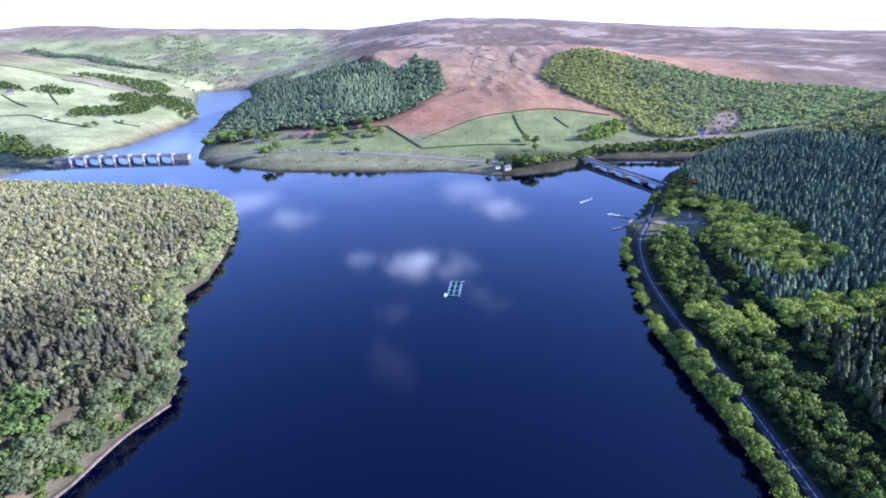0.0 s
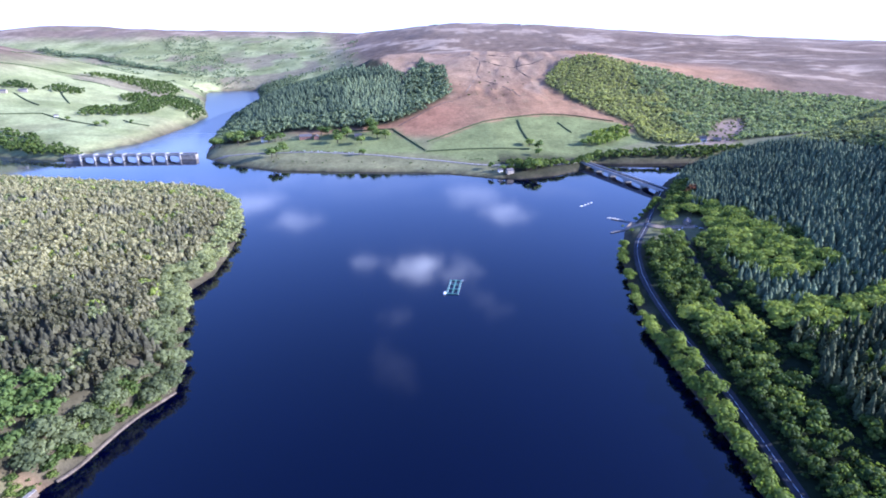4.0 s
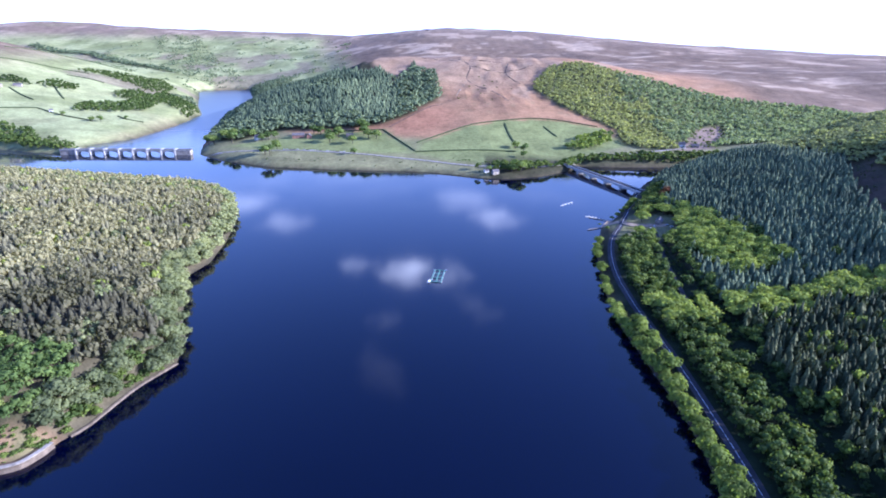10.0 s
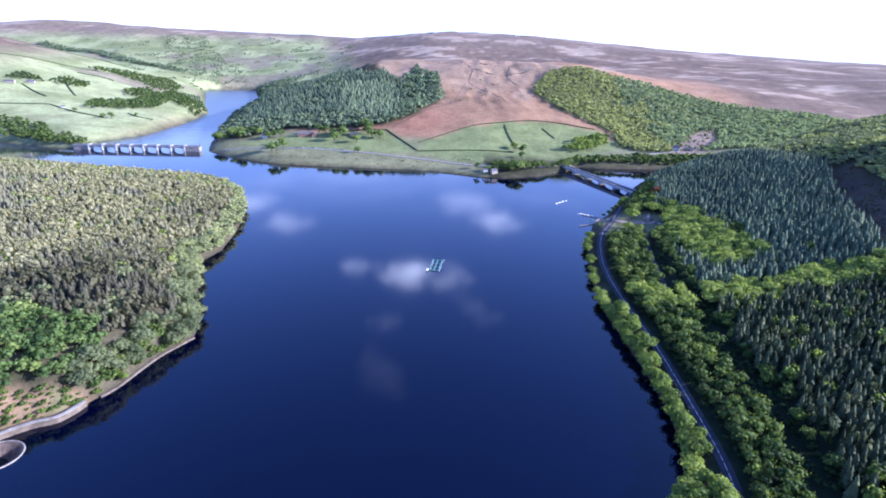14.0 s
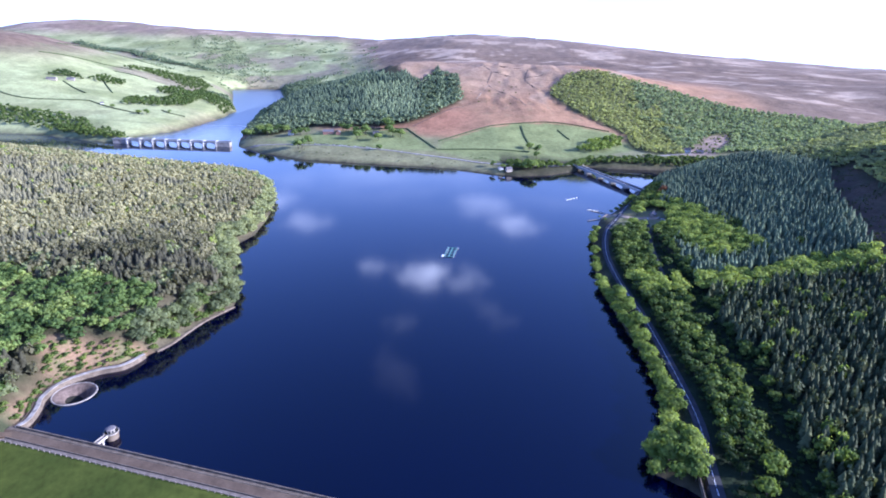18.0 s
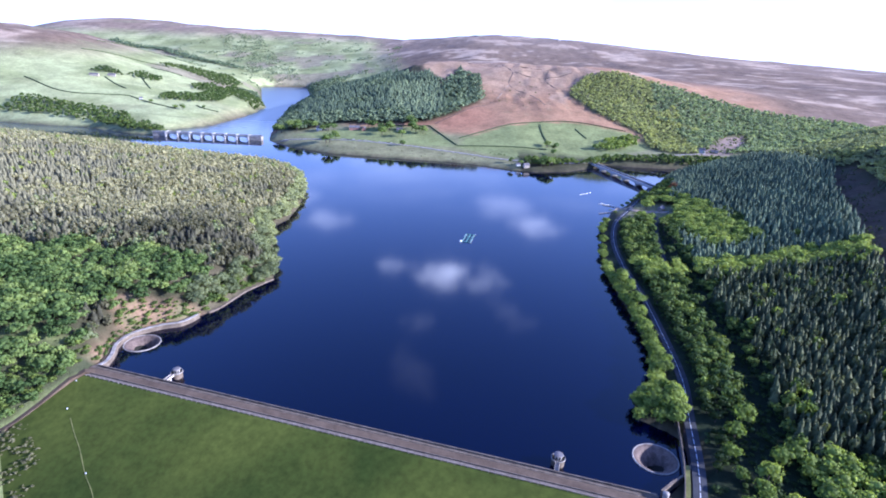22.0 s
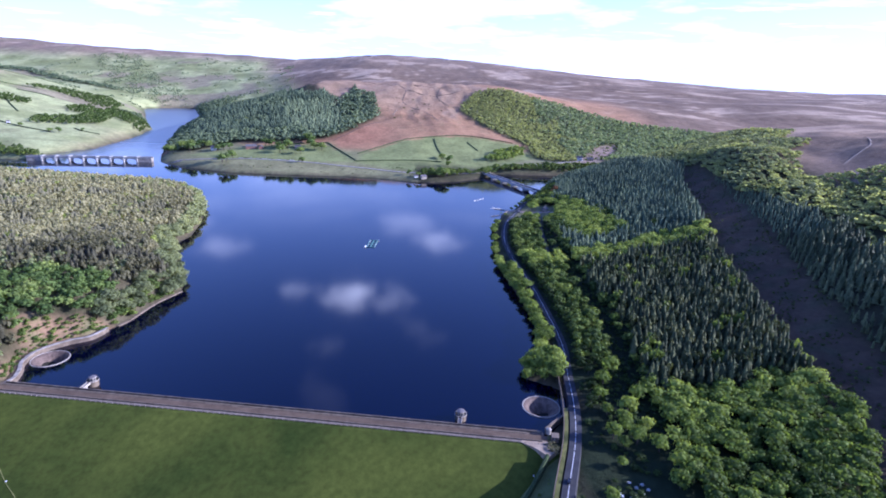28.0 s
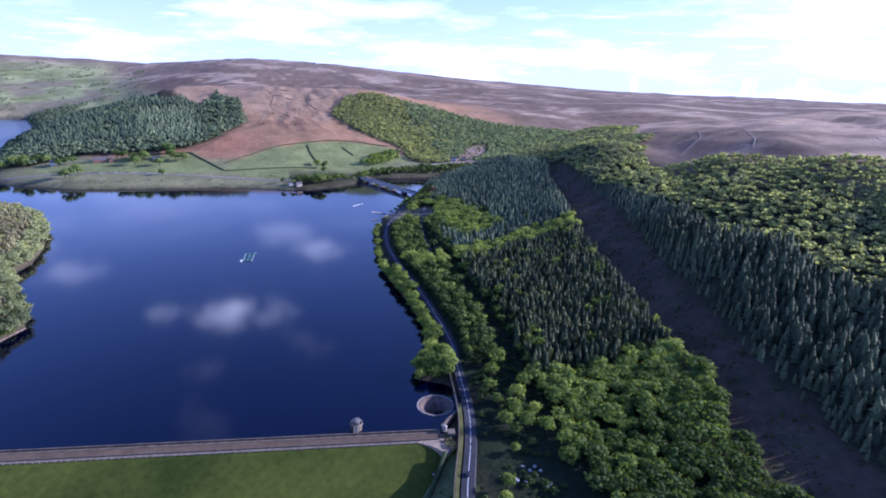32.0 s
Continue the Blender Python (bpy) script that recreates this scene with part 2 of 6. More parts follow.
def noise_node(nt, size, detail=5.0, rough=0.6, where="Object"):
    """Noise with forms of about the given size in metres."""
    c = nt.nodes.new("ShaderNodeTexCoord")
    n = nt.nodes.new("ShaderNodeTexNoise")
    n.inputs["Scale"].default_value, n.inputs["Detail"].default_value, n.inputs["Roughness"].default_value = 1.0 / size, detail, rough
    join(nt, c.outputs[where], n.inputs["Vector"])
    return n.outputs["Fac"]


def mix_node(nt, fac, a, b, kind="MIX"):
    n = nt.nodes.new("ShaderNodeMix")
    n.data_type, n.blend_type = "RGBA", kind
    for key, v in (("Factor", fac), ("A", a), ("B", b)):
        if isinstance(v, (int, float)):
            n.inputs[key].default_value = v
        elif isinstance(v, tuple):
            n.inputs[key].default_value = (*v, 1)
        else:
            join(nt, v, n.inputs[key])
    return n.outputs["Result"]


def spread(nt, value, lo, hi, to_lo=0.0, to_hi=1.0):
    n = nt.nodes.new("ShaderNodeMapRange")
    for key, v in (("From Min", lo), ("From Max", hi), ("To Min", to_lo), ("To Max", to_hi)):
        n.inputs[key].default_value = v
    join(nt, value, n.inputs["Value"])
    return n.outputs[0]


def bump_node(nt, b, height_out, strength, distance):
    n = nt.nodes.new("ShaderNodeBump")
    n.inputs["Strength"].default_value, n.inputs["Distance"].default_value = strength, distance
    join(nt, height_out, n.inputs["Height"])
    join(nt, n.outputs[0], b.inputs["Normal"])


def surface(name, dark, light, size=2.0, fine=0.15, rough=0.85, relief=0.03, metal=0.0, spec=0.3):
    """A weathered surface: two tones in patches of the given size, with fine grain and relief."""
    m, nt, b = shader(name, rough, metal, spec)
    patch = spread(nt, noise_node(nt, size), 0.35, 0.65)
    grain = spread(nt, noise_node(nt, fine, 3.0), 0.3, 0.7, 0.75, 1.2)
    col = mix_node(nt, patch, dark, light)
    join(nt, mix_node(nt, 1.0, col, grain, "MULTIPLY"), b.inputs["Base Color"])
    bump_node(nt, b, noise_node(nt, fine * 2, 4.0), 0.5, relief)
    return m


def foliage(name, dark, mid, light, through_leaf=0.25):
    """Leaves: each tree has its own tone, each clump varies a little."""
    m, nt, b = shader(name, 0.75, 0.0, 0.2)
    a = nt.nodes.new("ShaderNodeAttribute")
    a.attribute_name = "tint"
    info = nt.nodes.new("ShaderNodeObjectInfo")
    tone = nt.nodes.new("ShaderNodeMath")
    tone.operation = "ADD"
    join(nt, a.outputs["Fac"], tone.inputs[0])
    extra = nt.nodes.new("ShaderNodeMath")
    extra.operation = "MULTIPLY"
    join(nt, info.outputs["Random"], extra.inputs[0])
    extra.inputs[1].default_value = 0.3
    join(nt, extra.outputs[0], tone.inputs[1])
    first = mix_node(nt, spread(nt, tone.outputs[0], 0.1, 0.6), dark, mid)
    col = mix_node(nt, spread(nt, tone.outputs[0], 0.6, 1.15), first, light)
    geo = nt.nodes.new("ShaderNodeNewGeometry")
    col = mix_node(nt, 1.0, col, spread(nt, geo.outputs["Random Per Island"], 0, 1, 0.78, 1.18), "MULTIPLY")
    col = mix_node(nt, 1.0, col, spread(nt, noise_node(nt, 0.7, 3.0), 0.3, 0.7, 0.7, 1.25), "MULTIPLY")
    join(nt, col, b.inputs["Base Color"])
    leaf = nt.nodes.new("ShaderNodeBsdfTranslucent")
    join(nt, mix_node(nt, 1.0, col, (1.5, 1.5, 0.85), "MULTIPLY"), leaf.inputs["Color"])
    both = nt.nodes.new("ShaderNodeMixShader")
    both.inputs[0].default_value = through_leaf
    join(nt, b.outputs[0], both.inputs[1])
    join(nt, leaf.outputs[0], both.inputs[2])
    join(nt, both.outputs[0], nt.nodes["Material Output"].inputs["Surface"])
    return m


def ground_material():
    """Land cover by its own tone on the sheet, with tufts, tracks and patches."""
    m, nt, b = shader("land", 0.95, 0.0, 0.1)
    a = nt.nodes.new("ShaderNodeAttribute")
    a.attribute_name = "cover"
    col = mix_node(nt, 1.0, a.outputs["Color"], spread(nt, noise_node(nt, 45.0, 6.0, 0.65), 0.3, 0.7, 0.72, 1.28), "MULTIPLY")
    col = mix_node(nt, 1.0, col, spread(nt, noise_node(nt, 7.0, 5.0, 0.7), 0.3, 0.7, 0.75, 1.22), "MULTIPLY")
    join(nt, col, b.inputs["Base Color"])
    bump_node(nt, b, noise_node(nt, 9.0, 6.0, 0.7), 0.7, 2.2)
    return m


def water_material():
    m, nt, b = shader("lake_water", 0.07, 0.0, 0.8)
    b.inputs["IOR"].default_value = 1.333
    deep = mix_node(nt, spread(nt, noise_node(nt, 160.0, 3.0), 0.3, 0.7), (0.0002, 0.0006, 0.0072), (0.0003, 0.0008, 0.0098))
    c = nt.nodes.new("ShaderNodeTexCoord")
    s = nt.nodes.new("ShaderNodeSeparateXYZ")
    join(nt, c.outputs["Object"], s.inputs[0])
    # the upper arms turn to a paler base colour northwards, and are ruffled by the wind
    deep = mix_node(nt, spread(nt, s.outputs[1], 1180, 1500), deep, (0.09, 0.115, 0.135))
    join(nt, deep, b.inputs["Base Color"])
    bump_node(nt, b, noise_node(nt, 1.6, 4.0, 0.6), 0.12, 0.05)
    join(nt, spread(nt, s.outputs[1], 1180, 1600, 0.06, 0.28), b.inputs["Roughness"])
    return m


STONE = surface("weathered_stone", (0.20, 0.175, 0.14), (0.40, 0.36, 0.30), 5.0, 0.5, 0.9, 0.06)
WET_STONE = surface("damp_brown_stone", (0.075, 0.052, 0.038), (0.165, 0.120, 0.090), 2.5, 0.4, 0.8, 0.06)
CREST = surface("crest_stone", (0.098, 0.075, 0.050), (0.185, 0.145, 0.100), 4.0, 0.5, 0.9, 0.04)
CREST_ROAD = surface("crest_road", (0.086, 0.058, 0.034), (0.14, 0.098, 0.060), 9.0, 0.5, 0.95, 0.02)
PALE = surface("pale_stone", (0.29, 0.25, 0.185), (0.45, 0.39, 0.30), 3.0, 0.4, 0.85, 0.04)
CONCRETE = surface("grey_concrete", (0.30, 0.28, 0.25), (0.46, 0.44, 0.40), 6.0, 0.5, 0.9, 0.03)
TARMAC = surface("tarmac", (0.028, 0.028, 0.031), (0.052, 0.051, 0.052), 9.0, 0.3, 0.92, 0.02)
WHITE = surface("white_paint", (0.62, 0.61, 0.58), (0.82, 0.81, 0.78), 2.0, 0.2, 0.6, 0.01)
PIER = surface("pale_pier_concrete", (0.36, 0.345, 0.32), (0.52, 0.50, 0.46), 4.0, 0.5, 0.85, 0.02)
DARK = surface("dark_shaft", (0.010, 0.010, 0.010), (0.022, 0.020, 0.018), 3.0, 0.5, 0.95, 0.03)
SLATE = surface("slate_roof", (0.09, 0.085, 0.085), (0.17, 0.15, 0.14), 2.0, 0.3, 0.7, 0.03)
SAND = surface("bare_track", (0.24, 0.175, 0.11), (0.36, 0.28, 0.185), 4.0, 0.4, 0.95, 0.05)
LAWN = surface("mown_grass", (0.033, 0.049, 0.0075), (0.080, 0.095, 0.0145), 85.0, 4.0, 0.95, 0.12, 0.0, 0.1)
BARK = surface("bark", (0.05, 0.04, 0.03), (0.12, 0.10, 0.08), 0.6, 0.1, 0.95, 0.03)
STEEL = surface("galvanised_steel", (0.35, 0.36, 0.37), (0.55, 0.56, 0.57), 1.0, 0.1, 0.4, 0.0, 0.7)
GREEN_RAFT = surface("weathered_green_decking", (0.06, 0.16, 0.13), (0.14, 0.27, 0.22), 3.0, 0.3, 0.8, 0.03)
TIMBER = surface("grey_timber", (0.16, 0.14, 0.11), (0.30, 0.26, 0.21), 1.2, 0.15, 0.9, 0.02)
CAR_DARK = surface("dark_car_paint", (0.02, 0.02, 0.025), (0.03, 0.03, 0.035), 1.0, 0.2, 0.25, 0.0, 0.0, 0.6)
GLASS = surface("window_glass", (0.02, 0.025, 0.03), (0.04, 0.045, 0.05), 1.0, 0.2, 0.08, 0.0, 0.0, 0.6)
RUBBER = surface("tyre_rubber", (0.012, 0.012, 0.012), (0.025, 0.025, 0.025), 0.5, 0.1, 0.9, 0.0)
BROAD = foliage("broadleaf_leaves", (0.034, 0.056, 0.014), (0.078, 0.116, 0.024), (0.17, 0.215, 0.038), 0.3)
CONIFER = foliage("conifer_needles", (0.030, 0.042, 0.018), (0.068, 0.084, 0.032), (0.145, 0.152, 0.056), 0.15)
BLUE_CONIFER = foliage("blue_green_needles", (0.066, 0.094, 0.050), (0.130, 0.168, 0.084), (0.20, 0.245, 0.115), 0.18)
OLIVE = foliage("mixed_wood_leaves", (0.125, 0.118, 0.060), (0.265, 0.245, 0.128), (0.36, 0.33, 0.165), 0.4)
HAZEL = foliage("young_oak_leaves", (0.072, 0.108, 0.020), (0.165, 0.220, 0.040), (0.32, 0.37, 0.075), 0.42)
SAGE = foliage("sage_oak_leaves", (0.105, 0.128, 0.055), (0.23, 0.255, 0.110), (0.36, 0.375, 0.16), 0.45)
SPRUCE = foliage("green_spruce_needles", (0.042, 0.055, 0.024), (0.092, 0.112, 0.048), (0.185, 0.208, 0.088), 0.2)
TAUPE = foliage("taupe_spruce_needles", (0.072, 0.068, 0.038), (0.175, 0.164, 0.090), (0.27, 0.25, 0.135), 0.3)
OAK = foliage("fresh_oak_leaves", (0.185, 0.205, 0.085), (0.32, 0.34, 0.130), (0.44, 0.445, 0.175), 0.55)
ASH = foliage("ash_wood_leaves", (0.085, 0.122, 0.060), (0.185, 0.235, 0.115), (0.29, 0.335, 0.16), 0.45)
LUSH = foliage("lush_ash_leaves", (0.060, 0.100, 0.026), (0.145, 0.205, 0.052), (0.275, 0.325, 0.082), 0.42)
PEAT = surface("peat_gully", (0.075, 0.050, 0.036), (0.13, 0.090, 0.062), 6.0, 0.6, 0.95, 0.1)
VERGE = surface("rough_verge_grass", (0.085, 0.095, 0.030), (0.19, 0.185, 0.060), 6.0, 0.6, 0.95, 0.12, 0.0, 0.1)
LAND = ground_material()
WATER = water_material()

# ---- mesh helpers ----
def part(name, bm, material, parent=None, label=""):
    """Links a bmesh as one mesh object under a thing or a part."""
    me = bpy.data.meshes.new(name)
    bmesh.ops.recalc_face_normals(bm, faces=bm.faces)
    bm.to_mesh(me)
    bm.free()
    me.materials.append(material)
    ob = new(name, me)
    ob.parent = parent
    if label:
        ob["label"] = label
    return ob


def thing(name, x, y, z, turn, label, category, group="", kind=""):
    ob = new(name)
    ob.matrix_basis = pose(x, y, z, 0, 0, turn)
    return tagged(ob, label, category, group, kind)


def box(bm, x0, x1, y0, y1, z0, z1, bevel=0.0, m=None):
    made = bmesh.ops.create_cube(bm, size=1)["verts"]
    for v in made:
        v.co = Vector((x0 + (v.co.x + 0.5) * (x1 - x0), y0 + (v.co.y + 0.5) * (y1 - y0), z0 + (v.co.z + 0.5) * (z1 - z0)))
    if bevel:
        edges = list({e for v in made for e in v.link_edges})
        made = [v for v in bmesh.ops.bevel(bm, geom=edges, offset=bevel, segments=1, affect="EDGES")["verts"]]
    if m is not None:
        bmesh.ops.transform(bm, matrix=m, verts=[v for v in made if v.is_valid])
    return bm


def lathe(bm, profile, sides=32, x=0.0, y=0.0):
    """Turns a profile of (radius, z) about the z axis."""
    rings = [[bm.verts.new((x + r * math.cos(6.28318 * k / sides), y + r * math.sin(6.28318 * k / sides), z)) for k in range(sides)] for r, z in profile]
    for a, b in zip(rings, rings[1:]):
        for k in range(sides):
            bm.faces.new((a[k], a[(k + 1) % sides], b[(k + 1) % sides], b[k]))
    return bm


def smooth_line(points, step):
    """A rounded line through plan points, with a point about every step metres."""
    p = [Vector((*q, 0.0)[:3]) for q in points]
    p = [2 * p[0] - p[1], *p, 2 * p[-1] - p[-2]]
    out = []
    for a, b, c, d in zip(p, p[1:], p[2:], p[3:]):
        n = max(1, int((c - b).length / step))
        for k in range(n):
            t = k / n
            out.append(0.5 * (2 * b + (c - a) * t + (2 * a - 5 * b + 4 * c - d) * t * t + (3 * b - a - 3 * c + d) * t ** 3))
    return out + [p[-2]]


def sides_of(line):
    """The level direction to the right of a line at each of its points."""
    out = []
    for k in range(len(line)):
        t = line[min(k + 1, len(line) - 1)] - line[max(k - 1, 0)]
        t.z = 0
        t.normalize()
        out.append(Vector((t.y, -t.x, 0)))
    return out


def sweep(bm, line, section, closed=True):
    """Carries a section of (to the right, up) along a line."""
    rows = [[bm.verts.new(p + s * a + Vector((0, 0, b))) for a, b in section] for p, s in zip(line, sides_of(line))]
    n = len(section)
    for a, b in zip(rows, rows[1:]):
        for k in range(n if closed else n - 1):
            bm.faces.new((a[k], a[(k + 1) % n], b[(k + 1) % n], b[k]))
    if closed:
        bm.faces.new(rows[0])
        bm.faces.new(rows[-1])
    return bm


def on_ground(points, lift):
    """Lifts plan points to the ground."""
    z = height(np.array([p.x for p in points]), np.array([p.y for p in points]))
    return [Vector((p.x, p.y, h + lift)) for p, h in zip(points, z)]


def raw_mesh(name, verts, faces, material, tints=None):
    """A mesh of triangles from arrays."""
    me = bpy.data.meshes.new(name)
    me.vertices.add(len(verts))
    me.vertices.foreach_set("co", np.asarray(verts, np.float32).ravel())
    me.loops.add(faces.size)
    me.loops.foreach_set("vertex_index", np.asarray(faces, np.int32).ravel())
    me.polygons.add(len(faces))
    me.polygons.foreach_set("loop_start", np.arange(0, faces.size, faces.shape[1], dtype=np.int32))
    if tints is not None:
        me.attributes.new("tint", "FLOAT", "POINT").data.foreach_set("value", np.asarray(tints, np.float32))
    me.materials.append(material)
    me.update(calc_edges=True)
    return me

# ---- the ground: one sheet from the dam's valley to the far moors ----
def polygon_cover(x, y, ring, soft=12.0):
    """1 inside a plan polygon, 0 outside, over a soft edge."""
    ring = np.asarray(ring, float)
    d = edge_distance(x, y, ring) * np.where(inside(x, y, ring), 1, -1)
    return ss(-soft, soft, d + 5 * waves(x, y, 60, 11))


PLANTATION = [(-509, 1412), (-558, 1666), (-583, 2015), (-482, 2068), (-356, 1875), (-203, 1967), (-85, 1718), (-48, 1880), (18,
              1754), (32, 1566), (-34, 1406), (-98, 1337), (-205, 1326), (-322, 1353), (-400, 1305), (-455, 1336)]
EAST_WOOD = [(267, 1625), (335, 1765), (450, 1800), (690, 1740), (850, 1670), (1120, 1620), (1290, 1500), (928, 1347), (665, 1238),
             (488, 1189), (417, 1200), (396, 1258), (400, 1348), (310, 1495)]
FIELD = [(-17, 1234), (62, 1309), (165, 1362), (261, 1381), (368, 1358), (406, 1240), (301, 1177), (194, 1116), (102, 1108), (34,
         1133), (-20, 1168)]
SIDE_FIELD = [(-23, 1174), (-92, 1311), (-212, 1311), (-331, 1288), (-400, 1266), (-301, 1206), (-181, 1184)]
RIDE = [(511, 803), (470, 736), (380, 515), (327, 360), (302, 277), (286, 208), (260, 162), (235, 95), (287, 76), (302, 137),
        (330, 220), (366, 312), (422, 462), (495, 691), (533, 794)]

BARE_BANK = [(-237, 315), (-240, 326), (-245, 345), (-240, 362), (-224, 377), (-208, 391), (-207, 400), (-218, 395), (-234, 385), (-246, 379), (-256, 374), (-254, 364), (-251, 356), (-249, 346), (-246, 330), (-243, 316)]
MOOR_SCAR = [(660, 763), (720, 850), (860, 942), (900, 860), (850, 622), (830, 480), (720, 540), (690, 649)]
CLEARING = [(478, 1180), (540, 1195), (640, 1330), (690, 1440), (610, 1400), (540, 1290), (490, 1250)]


def cover_colours(x, y, z, d):
    """The tone of the land at each point of the sheet."""
    grass, hay = np.array((0.19, 0.21, 0.075)), np.array((0.215, 0.205, 0.095))
    pasture = np.array((0.33, 0.345, 0.15))
    bracken, heather = np.array((0.300, 0.176, 0.091)), np.array((0.175, 0.122, 0.076))
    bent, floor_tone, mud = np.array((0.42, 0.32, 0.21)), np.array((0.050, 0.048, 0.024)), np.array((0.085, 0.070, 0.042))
    col = np.broadcast_to(heather, x.shape + (3,)).copy()

    def lay(w, tone):
        col[:] = col * (1 - w[..., None]) + tone * w[..., None]

    streak = waves(x * 0.6 + 0.2 * y, y * 1.1, 420, 21) + 0.6 * waves(x * 0.8, y * 1.1, 130, 22) + 0.3 * waves(x, y, 45, 20)
    lay(ss(0.25, 0.75, streak) * 0.85 * ss(1500, 1900, y), bent)
    lay(ss(-0.3, -0.9, streak) * 0.5, heather * 0.65)
    lay((x > 500) * ss(1300, 900, y) * ss(-0.9, 0.2, streak + 0.3), np.array((0.40, 0.285, 0.17)))
    lay((x > 500) * ss(1300, 900, y) * ss(0.1, 0.5, waves(x * 0.7, y * 1.1, 150, 99) + 0.4 * waves(x, y, 45, 89)) * 0.75, np.array((0.15, 0.10, 0.062)))
    lay(ss(2350, 1950, y + 120 * waves(x, y, 300, 23)) * ss(-700, -500, x) * ss(1000, 800, x) * (y > 1100), bracken)
    lay(ss(0.3, 0.7, waves(x, y, 150, 24)) * 0.5 * ss(2600, 1700, y) * ss(1450, 1600, y) * ss(-600, -400, x) * ss(900, 700, x), bent * 0.85)
    lay(ss(2900, 4300, y) * 0.4, np.array((0.29, 0.225, 0.16)))
    lay(ss(0.35, 0.8, waves(x * 1.6, y * 0.8, 95, 29)) * 0.55 * ss(2300, 1900, y) * ss(1400, 1480, y) * ss(-350, -250, x) * ss(450, 300, x), bracken * 0.6)
    lay(ss(190, 110, np.hypot(x + 40, (y - 1985) * 0.9) + 50 * waves(x, y, 90, 30)) * 0.6, np.array((0.16, 0.11, 0.085)))
    hill = ss(2150, 1950, y) * ss(1330, 1450, y) * ss(-330, -200, x) * ss(420, 330, x)
    lay(ss(1500, 1760, y + 50 * waves(x, y, 130, 56)) * 0.75 * hill, np.array((0.36, 0.245, 0.142)))
    lay(ss(0.2, 0.8, waves(x * 2.0, y * 0.8, 70, 94)) * 0.35 * hill, bracken * 0.7)
    lay(ss(0.55, 0.95, waves(x * 1.5, y, 40, 95)) * 0.3 * hill, np.array((0.24, 0.20, 0.10)))
    lay(ss(150, 60, np.hypot(x + 55, y - 1390)) * 0.5, np.array((0.26, 0.115, 0.066)))
    # the western pastures and the dale
    west = ss(-640, -760, x + 0.0 * y) * (y > 1150)
    dale = ss(-150, -500, x + 0.28 * (y - 2600)) * (y > 2000)
    rise = ss(205 + 90 * ss(2500, 2900, y), 120 + 90 * ss(2500, 2900, y), z)
    lay(np.maximum(west, dale) * rise, pasture)
    lay(np.maximum(west, dale) * rise * ss(0.1, 0.5, waves(x, y, 330, 25)) * 0.6, grass)
    lay(ss(0.5, 0.9, waves(x, y, 220, 26)) * np.maximum(west, dale) * 0.5, hay)
    fields = np.modf(np.abs(np.sin(np.floor((x + 0.35 * y) / 150) * 12.99 + np.floor((y - 0.3 * x) / 190) * 78.23)) * 437.5)[0]
    fields = fields * np.maximum(west * 0.35, dale) * rise
    lay(ss(0.45, 0.5, fields) * 0.6, grass * 0.9)
    lay(ss(0.72, 0.76, fields) * 0.7, np.array((0.25, 0.20, 0.13)))
    # the promontory
    shelf = ss(190, 150, d) * (y > 1030) * (y < 1460) * (x > -470) * (x < 640)
    lay(shelf, hay)
    lay(polygon_cover(x, y, FIELD, 6), grass)
    lay(polygon_cover(x, y, SIDE_FIELD, 8), grass * 1.05)
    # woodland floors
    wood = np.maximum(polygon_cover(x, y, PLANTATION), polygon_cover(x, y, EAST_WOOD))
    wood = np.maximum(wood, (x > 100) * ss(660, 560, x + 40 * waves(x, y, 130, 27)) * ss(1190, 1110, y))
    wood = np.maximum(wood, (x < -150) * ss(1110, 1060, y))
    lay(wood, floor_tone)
    # paler floors here soften the black shade between the crowns
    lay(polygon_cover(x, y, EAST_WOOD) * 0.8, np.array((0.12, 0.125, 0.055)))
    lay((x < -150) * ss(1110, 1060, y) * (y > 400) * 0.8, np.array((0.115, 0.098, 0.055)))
    # shade of hill and trees put into the ground colour beside the road
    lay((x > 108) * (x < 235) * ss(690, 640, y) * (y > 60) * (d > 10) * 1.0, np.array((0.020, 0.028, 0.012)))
    lay(polygon_cover(x, y, [(205, 716), (236, 704), (266, 704), (288, 762), (282, 792), (250, 800), (214, 790)], 6), np.array((0.17, 0.165, 0.075)))
    lay(polygon_cover(x, y, CLEARING, 8), np.array((0.27, 0.20, 0.14)))
    lay(polygon_cover(x, y, RIDE, 5), np.array((0.075, 0.055, 0.034)))
    lay(polygon_cover(x, y, RIDE, 5) * ss(0.1, 0.7, waves(x, y, 40, 88)) * 0.6, np.array((0.045, 0.052, 0.024)))
    lay(ss(7, 1, np.abs(d)) * 0.8, mud)
    lay((d < -1) * 1.0, np.array((0.03, 0.028, 0.02)))
    lay(polygon_cover(x, y, BARE_BANK, 5), np.array((0.24, 0.155, 0.088)))
    lay(polygon_cover(x, y, BARE_BANK, 5) * 0.7 * ss(0.0, 0.6, waves(x, y, 18, 28)), np.array((0.15, 0.155, 0.065)))
    lay(polygon_cover(x, y, MOOR_SCAR, 8) * 0.9, np.array((0.19, 0.13, 0.078)))
    lay(polygon_cover(x, y, MOOR_SCAR, 8) * ss(0.1, 0.5, waves(x, y, 45, 98)) * 0.7, np.array((0.10, 0.075, 0.05)))
    s, a = dam_south(x, y)
    lay((s > -2) * (x > -300) * (x < 108) * 1.0, grass * 0.75)
    lay((s > -2) * ss(-3, -7, x + 236 - (y - 300) * 0.85) * (y < 316), np.array((0.06, 0.065, 0.03)))
    return col


